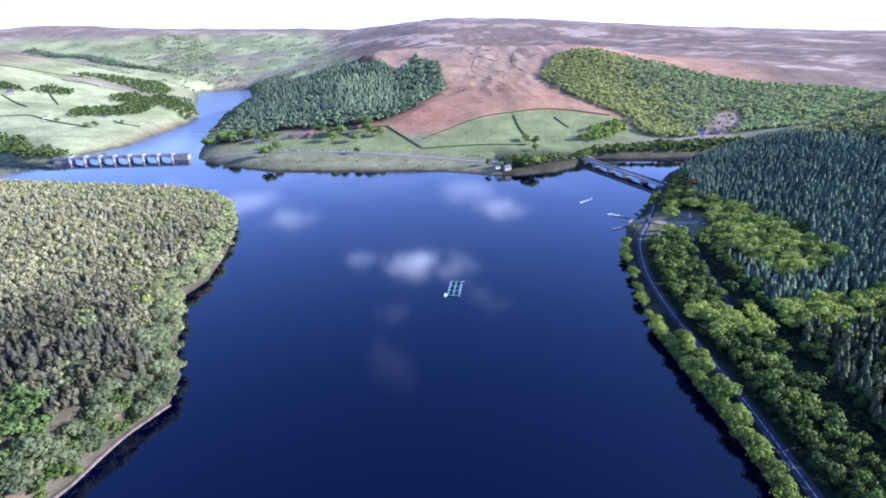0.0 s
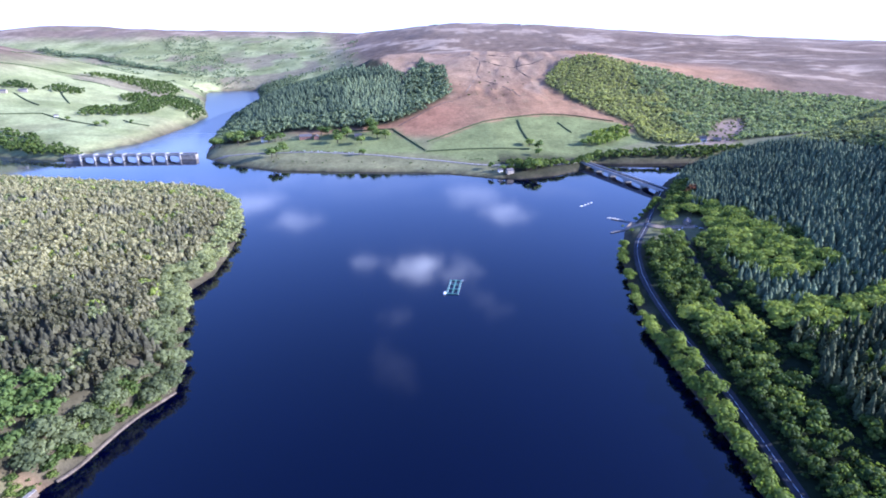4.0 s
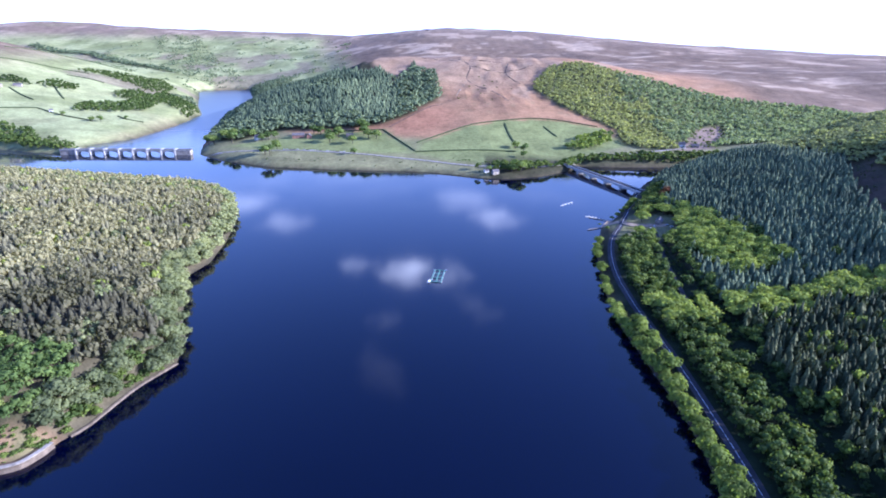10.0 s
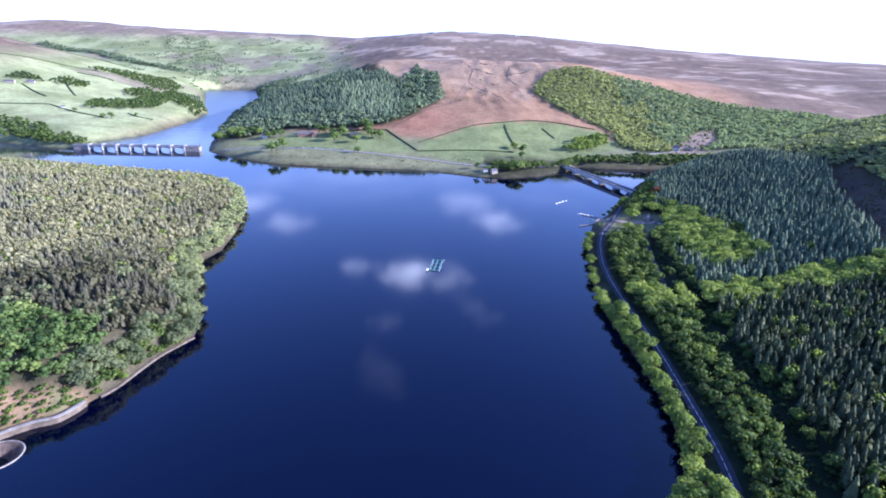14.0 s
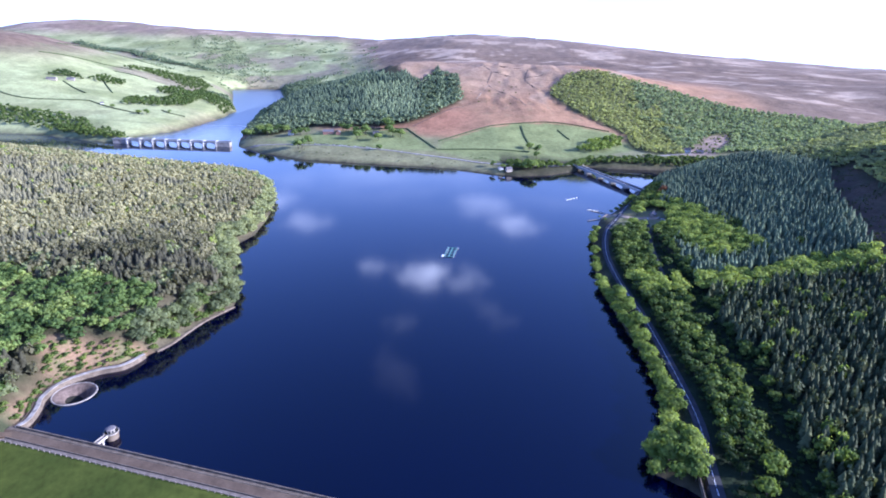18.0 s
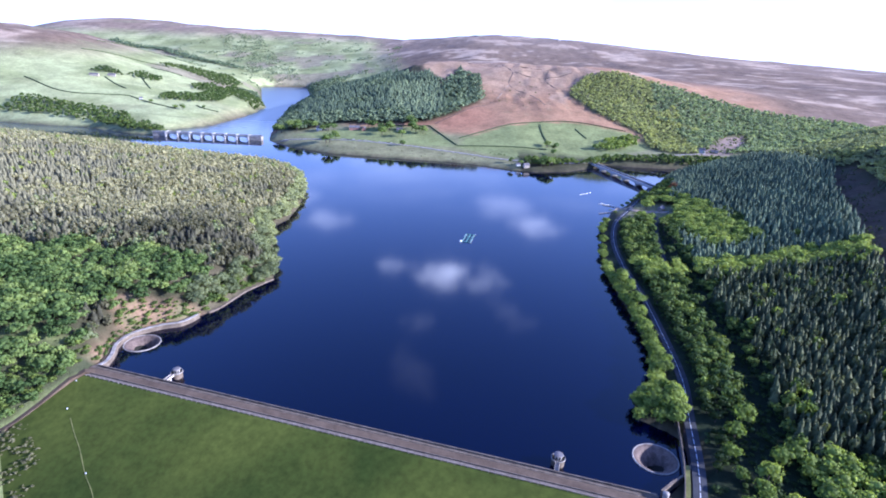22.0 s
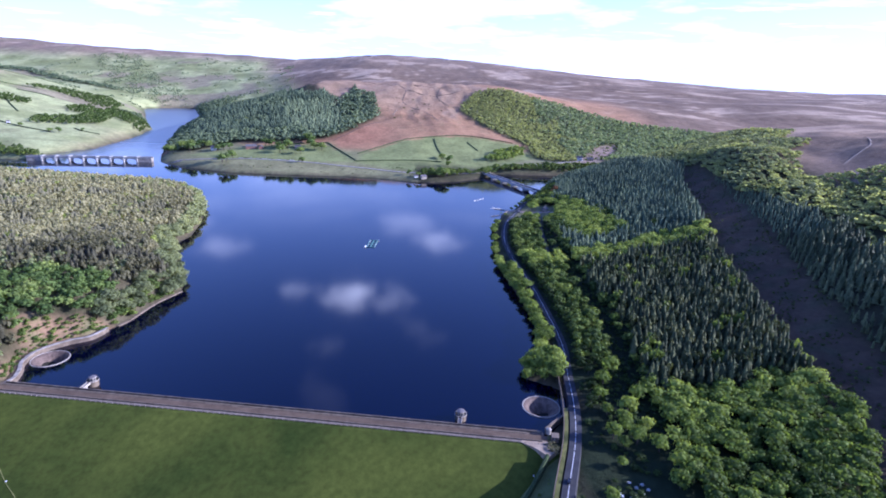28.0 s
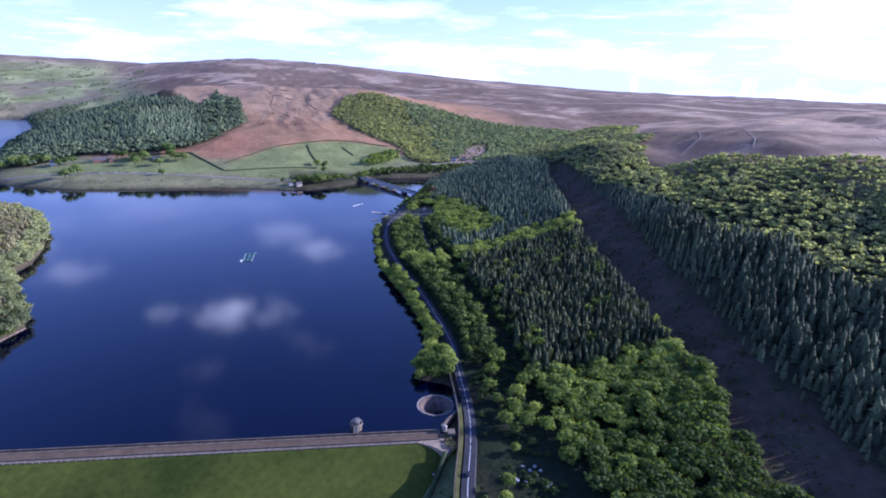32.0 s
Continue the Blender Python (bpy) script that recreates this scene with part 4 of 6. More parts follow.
def east_places(step):
    """Points on the wooded hillside, and the kind of wood at each."""
    x, y = sown(112, 860, 60, 1105, step)
    d = shore_distance(x, y)
    rd = edge_distance(x, y, ROAD_LINE, False)
    r2 = edge_distance(x, y, np.array(LOWER_ROAD, float), False)
    gap = edge_distance(x, y, SHADE_STRIP, False)
    yard = inside(x, y, YARD) | inside(x, y, [(96, 60), (150, 60), (156, 145), (164, 183), (178, 230), (176, 300), (158, 310), (112, 215)])
    moor_x = np.interp(y, [60, 387, 450, 500, 560, 627, 763, 950, 1100], [705, 712, 700, 655, 650, 650, 670, 790, 790])
    keep = (d > 20) & (rd > 9.5) & (r2 > 5.0) & (gap > np.interp(y, [220, 400, 640], [8.5, 6.5, 5])) & ~inside(x, y, RIDE) & ~yard & ~inside(x, y, CLOUGH) & (x < moor_x + 30 * waves(x, y, 120, 41))
    x, y = x[keep], y[keep]
    low_x = np.interp(y, [60, 250, 337, 404, 481, 557, 650, 728, 900], [150, 172, 191, 203, 212, 225, 236, 251, 320])
    ride_x = np.interp(y, [76, 137, 220, 312, 462, 691, 794], [287, 302, 330, 366, 422, 495, 533])
    above = x > ride_x - 25
    decid = ~above & (y < 262 + 10 * waves(x, y, 60, 42)) & (x > 165)
    band = ~above & (np.abs(y - 528) < 19 + 8 * waves(x, y, 50, 43))
    knot = ~above & (y > 590 + 15 * waves(x, y, 40, 92)) & (y < 800) & (x > 262) & (x < 318 + 18 * waves(x, y, 50, 93))
    low = ~above & ~decid & (x - low_x < 12 + 9 * waves(x, y, 45, 48))
    mixed = ~above & (y > 560) & (y < 770) & (x < 330 + 20 * waves(x, y, 60, 49)) & (waves(x, y, 60, 44) > 0.2)
    top = above & (x - ride_x > np.interp(y, [100, 222, 315, 520, 668, 800], [145, 118, 95, 50, 5, -10]) + 16 * waves(x, y, 90, 45))
    top |= (y > 880) & (x > 540)
    return x, y, above, decid, band, knot, low, mixed, top, ride_x


x, y, above, decid, band, knot, low, mixed, top, ride_x = east_places(8.0)
canopy = decid & ~top
bush_x, bush_y = sown(112, 260, 225, 700, 4.6)
m = (edge_distance(bush_x, bush_y, ROAD_LINE, False) > 6.5) & (bush_x > np.interp(bush_y, ROAD_LINE[:, 1], ROAD_LINE[:, 0])) & (bush_x < np.interp(bush_y, [225, 330, 480, 640, 700], [180, 205, 225, 240, 250])) & (edge_distance(bush_x, bush_y, np.array(LOWER_ROAD, float), False) > 3.5) & ~((bush_x < 150) & (bush_y < 262)) & (waves(bush_x, bush_y, 30, 90) > -0.55)
# low leaf tone stands in for the shade under the trees
stand("shaded_undergrowth", "green bushes under the roadside trees, darkened as in shade", places_at(bush_x[m], bush_y[m], 2.0, 5.0, 1.0, 1.6), FAR_CROWNS, BROAD, rng.uniform(-0.1, 0.35, m.sum()))
# canopy tone drops southwards, painting in the shade on the nearest trees
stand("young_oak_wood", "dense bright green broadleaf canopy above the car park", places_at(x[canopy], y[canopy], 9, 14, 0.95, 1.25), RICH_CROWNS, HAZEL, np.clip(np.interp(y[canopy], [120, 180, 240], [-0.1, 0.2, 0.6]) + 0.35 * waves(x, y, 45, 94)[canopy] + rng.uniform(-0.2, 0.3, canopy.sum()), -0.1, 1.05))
lime = (band | knot) & ~top & ~decid
stand("lime_broadleaf_wood", "yellow-green young broadleaf trees in bands on the eastern slope", places_at(x[lime], y[lime], 10, 15, 0.95, 1.25), RICH_CROWNS, HAZEL, rng.uniform(0.35, 1.05, lime.sum()))
broad = (low | mixed) & ~top & ~lime & ~decid
stand("eastern_broadleaf_wood", "green broadleaf trees on the lower eastern slope", places_at(x[broad], y[broad], 9, 13.5, 0.75, 1.05), CROWNS, BROAD, rng.uniform(0.1, 0.85, broad.sum()))
oak = top & (rng.uniform(size=len(x)) < 0.86) & (x < 800)
# sunlit oaks get the yellower leaf, shaded ones the greyer: light put into colour
sunny = waves(x, y, 130, 46) + 0.9 * ss(640, 540, y) * ss(720, 600, x) > 0.15
oak_places = places_at(x, y, 7, 10.5, 1.2, 1.6)
stand("moor_edge_wood", "round yellow-green oaks below the moor edge", oak_places[oak & sunny], LIGHT_CROWNS, OAK, rng.uniform(0.2, 1.0, (oak & sunny).sum()))
stand("upper_oak_wood", "round grey-green oaks at the head of the slope", oak_places[oak & ~sunny], LIGHT_CROWNS, SAGE, rng.uniform(0.2, 1.0, (oak & ~sunny).sum()))

x, y, above, decid, band, knot, low, mixed, top, ride_x = east_places(5.3)
con = ~(decid | band | knot | low | mixed | top)
single = con & ~above & (y < 515) & (rng.uniform(size=len(x)) < 0.035 + 0.06 * (waves(x, y, 55, 91) > 0.3))
stand("scattered_birches", "yellow-green birches scattered through the pines", places_at(x[single], y[single], 13, 17, 0.5, 0.7), CROWNS, HAZEL, rng.uniform(0.3, 0.9, single.sum()))
con &= ~single
hi = con & above & (rng.uniform(size=len(x)) < np.interp(y, [300, 480], [0.66, 0.85]))
young = hi & (y > 470 + 25 * waves(x, y, 80, 40))
hi &= ~young
near_ride = lambda m: np.interp(edge_distance(x[m], y[m], np.array(RIDE, float)), [0, 8, 30], [0.55, 0.7, 1.0])[:, None]
spruces = places_at(x[hi], y[hi], 12, 20, 1.0, 1.35)
spruces[:, 3:] *= near_ride(hi)
stand("upper_spruce_wood", "dark tall spruce plantation above the cleared ride", spruces, CONIFERS, SPRUCE, np.clip(0.4 + 0.3 * waves(x, y, 120, 47)[hi] + rng.uniform(-0.35, 0.35, hi.sum()), 0, 1))
spruces = places_at(x[young], y[young], 8, 12.5, 0.95, 1.25)
spruces[:, 3:] *= near_ride(young)
stand("young_spruce_wood", "fresh blue-green young spruces above the ride", spruces, CONIFERS, BLUE_CONIFER, rng.uniform(0.15, 0.85, young.sum()))
dark = con & ~above & (y < 525)
pine = dark & (rng.uniform(size=len(x)) < 0.3)
dark &= ~pine
pine_tone = 0.3 + 0.3 * waves(x, y, 60, 47) + rng.uniform(-0.3, 0.4, len(x))
stand("pine_wood", "rounded dark pines between the ride and the road", places_at(x[pine], y[pine], 12, 16, 0.38, 0.5), BUSHY, CONIFER, np.clip(pine_tone[pine], 0, 1))
stand("larch_and_pine_wood", "dark brownish conifers between the ride and the road", places_at(x[dark], y[dark], 12, 17.5, 0.75, 0.95), STOUT, CONIFER, np.clip(pine_tone[dark], 0, 1))
blue = con & ~above & (y >= 525)
stand("blue_spruce_wood", "blue-green spruce plantation on the eastern slope", places_at(x[blue], y[blue], 11, 16, 0.8, 1.05), STOUT, BLUE_CONIFER, np.clip(0.4 + 0.3 * waves(x, y, 90, 50)[blue] + rng.uniform(-0.3, 0.3, blue.sum()), 0, 1))

# woods beyond the water
x, y = sown(-620, 60, 1280, 2120, 8.8)
m = inside(x, y, PLANTATION) & (shore_distance(x, y) > 8) & (np.hypot((x + 165) / 95, (y - 1950) / 120) + 0.15 * waves(x, y, 60, 55) > 1)
x, y = x[m], y[m]
light = inside(x, y, [(-251, 1760), (-106, 1740), (-76, 1583), (-80, 1393), (-136, 1375), (-215, 1500)])
right = inside(x, y, [(-94, 1860), (30, 1850), (55, 1578), (3, 1420), (-70, 1380), (-80, 1631)])
edge = ~light & (right | (y < 1450 + 40 * waves(x, y, 60, 51)) | (shore_distance(x, y) < 60) | (waves(x, y, 140, 52) > 0.5))
stand("far_broadleaf_wood", "rounded green trees at the plantation's foot", places_at(x[edge], y[edge], 8, 15, 1.0, 1.3), FAR_CROWNS, BLUE_CONIFER, rng.uniform(0.2, 1.0, edge.sum()))
stand("far_young_plantation", "blue-green young conifers in rows on the hill flank", places_at(x[light], y[light], 11, 14, 1.0, 1.25), FAR_CONIFERS, BLUE_CONIFER, rng.uniform(0.5, 1.0, light.sum()))
old = ~edge & ~light
stand("far_plantation", "dark green conifer plantation on the hill flank", places_at(x[old], y[old], 13, 18, 1.0, 1.3), FAR_CONIFERS, BLUE_CONIFER, rng.uniform(0.1, 0.6, old.sum()))
x, y = sown(250, 1320, 1170, 1930, 9.4)
m = inside(x, y, EAST_WOOD) & ~inside(x, y, CLEARING)
x, y = x[m], y[m]
gold = 0.5 * waves(x, y, 110, 53) + 1.5 * ss(640, 380, x) > 0.7
stand("far_hanging_wood", "yellow-green broadleaf wood hanging on the far hillside", places_at(x[gold], y[gold], 7, 11.5, 1.2, 1.6), FAR_CROWNS, OAK, np.clip(0.5 + rng.uniform(-0.3, 0.25, gold.sum()), 0, 1.1))
stand("far_dark_wood", "grey-green mixed trees on the far hillside", places_at(x[~gold], y[~gold], 7, 12.5, 1.1, 1.5), FAR_CROWNS, ASH, rng.uniform(0.05, 0.9, (~gold).sum()))

# small woods and tree belts among the western pastures
def copse(label, ring, step=10, low=8, high=13, tone=(0.05, 0.5), material=BROAD, name="pasture_copse"):
    ring = np.array(ring, float)
    x, y = sown(ring[:, 0].min(), ring[:, 0].max(), ring[:, 1].min(), ring[:, 1].max(), step)
    m = inside(x, y, ring) & (shore_distance(x, y) > 3)
    return stand(name, label, places_at(x[m], y[m], low, high, 0.95, 1.3), FAR_CROWNS, material, rng.uniform(*tone, m.sum()), "copse")


copse("dark green copse on the pasture slope", [(-895, 1590), (-817, 1640), (-768, 1700), (-790, 1830), (-862, 1960), (-935, 2010), (-950, 1895), (-904, 1828), (-872, 1835), (-862, 1767), (-935, 1680)])
copse("broadleaf belt along the western shore", [(-877, 1992), (-900, 2120), (-812, 2060), (-735, 1966), (-690, 1883), (-684, 1780), (-704, 1785), (-745, 1837), (-800, 1848)])
copse("tree belt climbing the pasture", [(-1162, 2084), (-1114, 2128), (-1016, 2111), (-912, 2043), (-900, 2130), (-960, 2350), (-1080, 2520), (-1100, 2350), (-1180, 2180)], 13)
copse("small dark copse on the pasture", [(-1095, 1774), (-1108, 1890), (-1032, 1870), (-1005, 1805), (-1060, 1780)])
copse("dark trees above the western shore", [(-1200, 1470), (-958, 1432), (-872, 1400), (-818, 1330), (-721, 1300), (-700, 1258), (-795, 1275), (-940, 1340), (-1200, 1380)])
copse("pale green trees along the western shore", [(-935, 1352), (-822, 1325), (-750, 1292), (-703, 1275), (-700, 1250), (-795, 1275), (-935, 1335)], 9, 6, 10, (0.3, 0.9))
copse("dense green clump in the corner of the field", [(277, 1222), (310, 1290), (367, 1328), (374, 1270), (330, 1225), (295, 1203)], 8, 8, 13, (0.1, 0.8), HAZEL)
copse("trees round the hillside farm", [(-1190, 1734), (-1190, 1800), (-1120, 1790), (-1100, 1760), (-1150, 1745)], 9)
x, y = sown(-2450, -1230, 2950, 3850, 13)
m = np.abs(edge_distance(x, y, np.array([(-2387, 3789), (-2039, 3615), (-1662, 3342), (-1372, 3147), (-1278, 3089)], float), False)) < 32 + 14 * waves(x, y, 90, 97)
stand("ridge_wood", "dark tree belt following the dale ridge", places_at(x[m], y[m], 12, 18, 1.0, 1.4), FAR_CROWNS, BLUE_CONIFER, rng.uniform(0.0, 0.5, m.sum()))
x, y = sown(-1900, -330, 2650, 4200, 16)
hedge_line = np.minimum(np.abs((x + 0.35 * y + 40 * waves(x, y, 300, 64)) % 230 - 115), np.abs((y - 0.3 * x + 50 * waves(x, y, 340, 65)) % 260 - 130)) < 6
m = ((waves(x, y, 330, 61) + 0.5 * waves(x, y, 110, 62) > 0.85) | (hedge_line & (waves(x, y, 120, 66) > 0.1)) | ((edge_distance(x, y, DALE_AXIS, False) < 130) & (waves(x, y, 90, 67) > 0.0))) & (shore_distance(x, y) > 5) & (x < -330 - 0.12 * (y - 2600))
# light blue-green leaf colour stands in for haze over the distant trees
stand("dale_woods", "scattered woods and hedgerow trees in the upper dale", places_at(x[m], y[m], 7, 12, 1.0, 1.4), FAR_CROWNS, BLUE_CONIFER, rng.uniform(0.2, 0.9, m.sum()))
x, y = sown(-860, -380, 2060, 2930, 12)
m = (shore_distance(x, y) > 4) & (x < np.interp(y, [2080, 2300, 2750], [-400, -500, -640])) & (waves(x, y, 120, 63) > -0.5)
stand("dale_side_wood", "dark wood on the shore of the upper arm", places_at(x[m], y[m], 9, 14, 1.0, 1.3), FAR_CROWNS, BLUE_CONIFER, rng.uniform(0.1, 0.7, m.sum()))
# low scrub on the bare bank, on the promontory and along the far shore
def scrub(label, ring, step, low, high, threshold, seed, tone=(0.2, 0.9), forms=None, name="scrub"):
    ring = np.array(ring, float)
    x, y = sown(ring[:, 0].min(), ring[:, 0].max(), ring[:, 1].min(), ring[:, 1].max(), step)
    m = inside(x, y, ring) & (shore_distance(x, y) > 2) & (waves(x, y, 40, seed) + 0.5 * waves(x, y, 14, seed + 1) > threshold)
    return stand(name, label, places_at(x[m], y[m], low, high, 1.1, 1.7), forms or FAR_CROWNS, BROAD, rng.uniform(*tone, m.sum()), "scrub")


scrub("low bushes on the bare bank above the wall", BARE_BANK, 3.0, 1.2, 4.6, -0.85, 71, forms=CROWNS)
scrub("bushes along the far shore", [(230, 1100), (252, 1110), (275, 1146), (416, 1135), (549, 1145), (540, 1170), (420, 1165), (280, 1170), (200, 1085)], 6, 5, 11, -1.2, 73)
scrub("hedge bushes below the green field", [(20, 1136), (110, 1108), (194, 1112), (240, 1135), (300, 1172), (295, 1182), (190, 1122), (105, 1116), (25, 1142)], 6, 2, 4, 0.0, 75, (0.0, 0.5))
scrub("bushes on the rough promontory shore", [(-440, 1245), (-290, 1135), (-50, 1100), (20, 1084), (86, 1045), (110, 1050), (60, 1085), (-40, 1125), (-280, 1165), (-430, 1260)], 9, 1.5, 3.5, 0.55, 77, (0.0, 0.6))
scrub("thorn bushes scattered on the bracken hill", [(30, 1560), (60, 1740), (180, 1780), (240, 1640), (180, 1480), (60, 1420)], 14, 2.5, 5, 0.75, 79, (0.0, 0.5))
scrub("rough growth on the cleared ride", RIDE, 4.5, 0.8, 2.6, 0.0, 81, (0.0, 0.5))
scrub("bushes below the roadside", [(100, 150), (118, 214), (128, 245), (112, 228), (104, 205), (90, 165)], 4, 1.5, 3.5, 0.1, 85, (0.1, 0.7), CROWNS)
scrub("rough bushes on the far clearing", CLEARING, 9, 3, 7, 0.0, 87, (0.1, 0.9))
scrub("dark rough growth in the shaded meadow", [(112, 150), (142, 140), (150, 183), (172, 245), (168, 290), (140, 270), (120, 205)], 5, 1.5, 4.5, 0.1, 89, (0.0, 0.4), CROWNS)
scrub("tangled bushes beside the dam's western track", [(-243, 304), (-249, 296), (-255, 287), (-262, 276), (-271, 264), (-290, 244), (-300, 252), (-272, 296), (-256, 322), (-247, 326)], 3.4, 2, 5.5, -1.3, 91, (0.4, 1.1), CROWNS)
scrub("olive scrub between the hedge and the road", [(101, 214), (107, 207), (98, 190), (88, 172), (72, 172), (84, 186), (94, 200)], 3.2, 0.9, 2.4, -0.1, 93, (0.3, 1.0), CROWNS)
scrub("grey-green bushes above the stone pitching", [(-212, 402), (-203, 402), (-194, 440), (-180, 468), (-192, 476), (-206, 450)], 3.6, 2.5, 7.5, -0.35, 95, (0.3, 1.0), CROWNS)

# ---- single trees ----
def limb(bm, a, b, ra, rb, sides=7):
    a, b = Vector(a), Vector(b)
    d = (b - a).normalized()
    e = d.cross(Vector((0.3, 0.9, 0.2))).normalized()
    g = d.cross(e)
    rows = [[bm.verts.new(p + (e * math.cos(6.283 * k / sides) + g * math.sin(6.283 * k / sides)) * r) for k in range(sides)] for p, r in ((a, ra), ((a + b) / 2 + e * ra * 0.4, (ra + rb) / 2), (b, rb))]
    for p, q in zip(rows, rows[1:]):
        for k in range(sides):
            bm.faces.new((p[k], p[(k + 1) % sides], q[(k + 1) % sides], q[k]))
    bm.faces.new(rows[-1])


def tree_model(r, name, label, lobes, clumps, tone, squat=0.8, leaf=None):
    """A tree one metre high: trunk with limbs, and a crown of leaf clumps."""
    t = thing(name, 0, 0, -500, 0, label, "tree")
    bm = bmesh.new()
    limb(bm, (0, 0, -0.06), (0.01, 0.0, 0.42), 0.032, 0.02)
    for k in range(5):
        a = 1.2566 * k + r.uniform(-0.4, 0.4)
        limb(bm, (0, 0, 0.22 + 0.04 * k), (0.22 * math.cos(a), 0.22 * math.sin(a), 0.44 + 0.05 * k), 0.014, 0.006, 5)
    part("trunk", bm, BARK, t, "grey-brown trunk with spreading limbs")
    v, f = crown_form(r, lobes, clumps * 2, ICO1, 0.062, squat)
    crown = new("crown", raw_mesh("crown", v, f, leaf or HAZEL, np.full(len(v), tone * 0.8)))
    crown.parent = t
    return t


tr = np.random.RandomState(19)
ROADSIDE = [tree_model(tr, "roadside_tree", w, n, c, tone) for w, n, c, tone in (
    ("leafy green broadleaf tree beside the lakeside road", 6, 170, 0.45), ("rounded green tree on the lake bank", 5, 150, 0.55),
    ("spreading bright green tree beside the road", 7, 190, 0.7), ("yellow-green young tree on the lake bank", 5, 140, 0.9))]
# leaf tones lowered to put the hillside's shadow into this row
SLOPE = [tree_model(tr, "slope_tree", w, n, c, tone, 0.8, BROAD) for w, n, c, tone in (
    ("green broadleaf tree above the lakeside road, darkened as in shade", 6, 130, -0.4), ("mid-green rounded tree above the lakeside road", 5, 120, -0.15), ("olive green tree above the lakeside road", 6, 130, 0.15))]
HEDGEROW = [tree_model(tr, "field_tree", w, n, c, tone, 0.8, LUSH) for w, n, c, tone in (
    ("round dark green tree standing in the pasture", 5, 120, 0.4), ("broad green tree on the grassy promontory", 6, 130, 0.75))]


def plant(models, x, y, size, group, wide=1.0):
    z = float(height(np.array([x]), np.array([y]))[0])
    m = pose(x, y, z, 0, 0, tr.uniform(0, 360)) @ Matrix.Diagonal((size * wide, size * wide, size, 1))
    src = models[tr.randint(len(models))]
    t = copy_thing(src, Matrix.Identity(4))
    t.matrix_basis = m
    if group:
        t["group"] = group
    return t


bank = smooth_line([p for p in RIGHT_SHORE[::-1] if p[1] > 285 and p[0] < 330], 6.2)
bank_side = sides_of(bank)
for p, s in zip(bank, bank_side):
    q = p + s * tr.uniform(1.0, 4.0)
    if q.y > 715 or (q.y > 520 and tr.uniform() > 0.62):
        continue
    plant(ROADSIDE, q.x, q.y + tr.uniform(-1.5, 1.5), np.interp(q.y, [480, 600], [1.0, 0.78]) * tr.uniform(8.5, 13), "trees along the lake bank", tr.uniform(1.0, 1.3))
for p, s in zip(smooth_line(ROAD[4:14], 7.5), sides_of(smooth_line(ROAD[4:14], 7.5))):
    if tr.uniform() < 0.92:
        q = p + s * tr.uniform(8, 15)
        if not (205 < q.x < 290 and 700 < q.y < 850):
            plant(SLOPE, q.x, q.y, tr.uniform(7, 10.5), "trees on the upper side of the road", tr.uniform(0.85, 1.05))
fill_x, fill_y = sown(100, 330, 290, 930, 7.5)
fill = ((fill_y < 520) | (fill_y > 850)) & (shore_distance(fill_x, fill_y) > 7.5) & (edge_distance(fill_x, fill_y, ROAD_LINE, False) > 6.5) & (fill_x < np.interp(fill_y, ROAD_LINE[:, 1], ROAD_LINE[:, 0]))
for x, y in zip(fill_x[fill], fill_y[fill]):
    plant(ROADSIDE, x, y, tr.uniform(8, 12.5), "trees along the lake bank", tr.uniform(1.0, 1.25))
for x, y, size in ((152, 232, 11), (160, 244, 13), (146, 243, 9), (163, 226, 10), (118, 172, 9), (112, 163, 8), (172, 256, 12), (118, 303, 11), (121, 291, 12), (134, 313, 12), (113, 298, 9), (129, 289, 12), (126, 300, 13), (157, 276, 13), (168, 292, 14), (147, 259, 11), (140, 220, 12), (143, 211, 9), (152, 214, 13), (135, 197, 7), (150, 225, 10), (161, 206, 12), (164, 190, 13), (158, 178, 12)):
    plant(ROADSIDE, x, y, size, "trees by the dam's eastern end", 1.0)
plant(ROADSIDE, -260, 368, 8.5, "", 1.0)
plant(ROADSIDE, -197, 417, 7.5, "", 0.95)
plant(ROADSIDE, -203, 425, 5.0, "", 1.1)
for x, y, size in ((-301, 1184, 13), (-301, 1235, 10), (-143, 1173, 9), (-205, 1283, 12), (-189, 1292, 13), (-135, 1287, 14), (-107, 1262, 13), (-143, 1324, 15),
                   (-405, 1292, 16), (-445, 1300, 14), (-460, 1310, 15), (-430, 1330, 16), (-330, 1290, 12), (-318, 1296, 11), (-342, 1285, 11), (137, 1056, 11),
                   (153, 1060, 14), (145, 1064, 13), (81, 1075, 8), (99, 1062, 7), (165, 1207, 10), (178, 1186, 11), (165, 1215, 9), (186, 1215, 7), (172, 1150, 9),
                   (270, 1218, 9), (378, 1300, 10),
                   (-790, 1516, 11), (-805, 1508, 9), (-890, 1540, 8), (-760, 1577, 7), (-597, 1560, 12),
                   (-308, 1180, 14), (-293, 1210, 11), (-199, 1251, 14), (-185, 1278, 15), (-152, 1239, 12), (-136, 1311, 15), (-124, 1268, 13), (-414, 1333, 15), (-390, 1322, 14), (-372, 1318, 13), (-240, 1305, 13), (-225, 1300, 12)):
    plant(HEDGEROW, x, y, size * 1.6, "trees among the pastures", 1.05)
plant(ROADSIDE, 250, 768, 16, "", 1.35)["label"] = "large round green tree beside the boathouse yard"
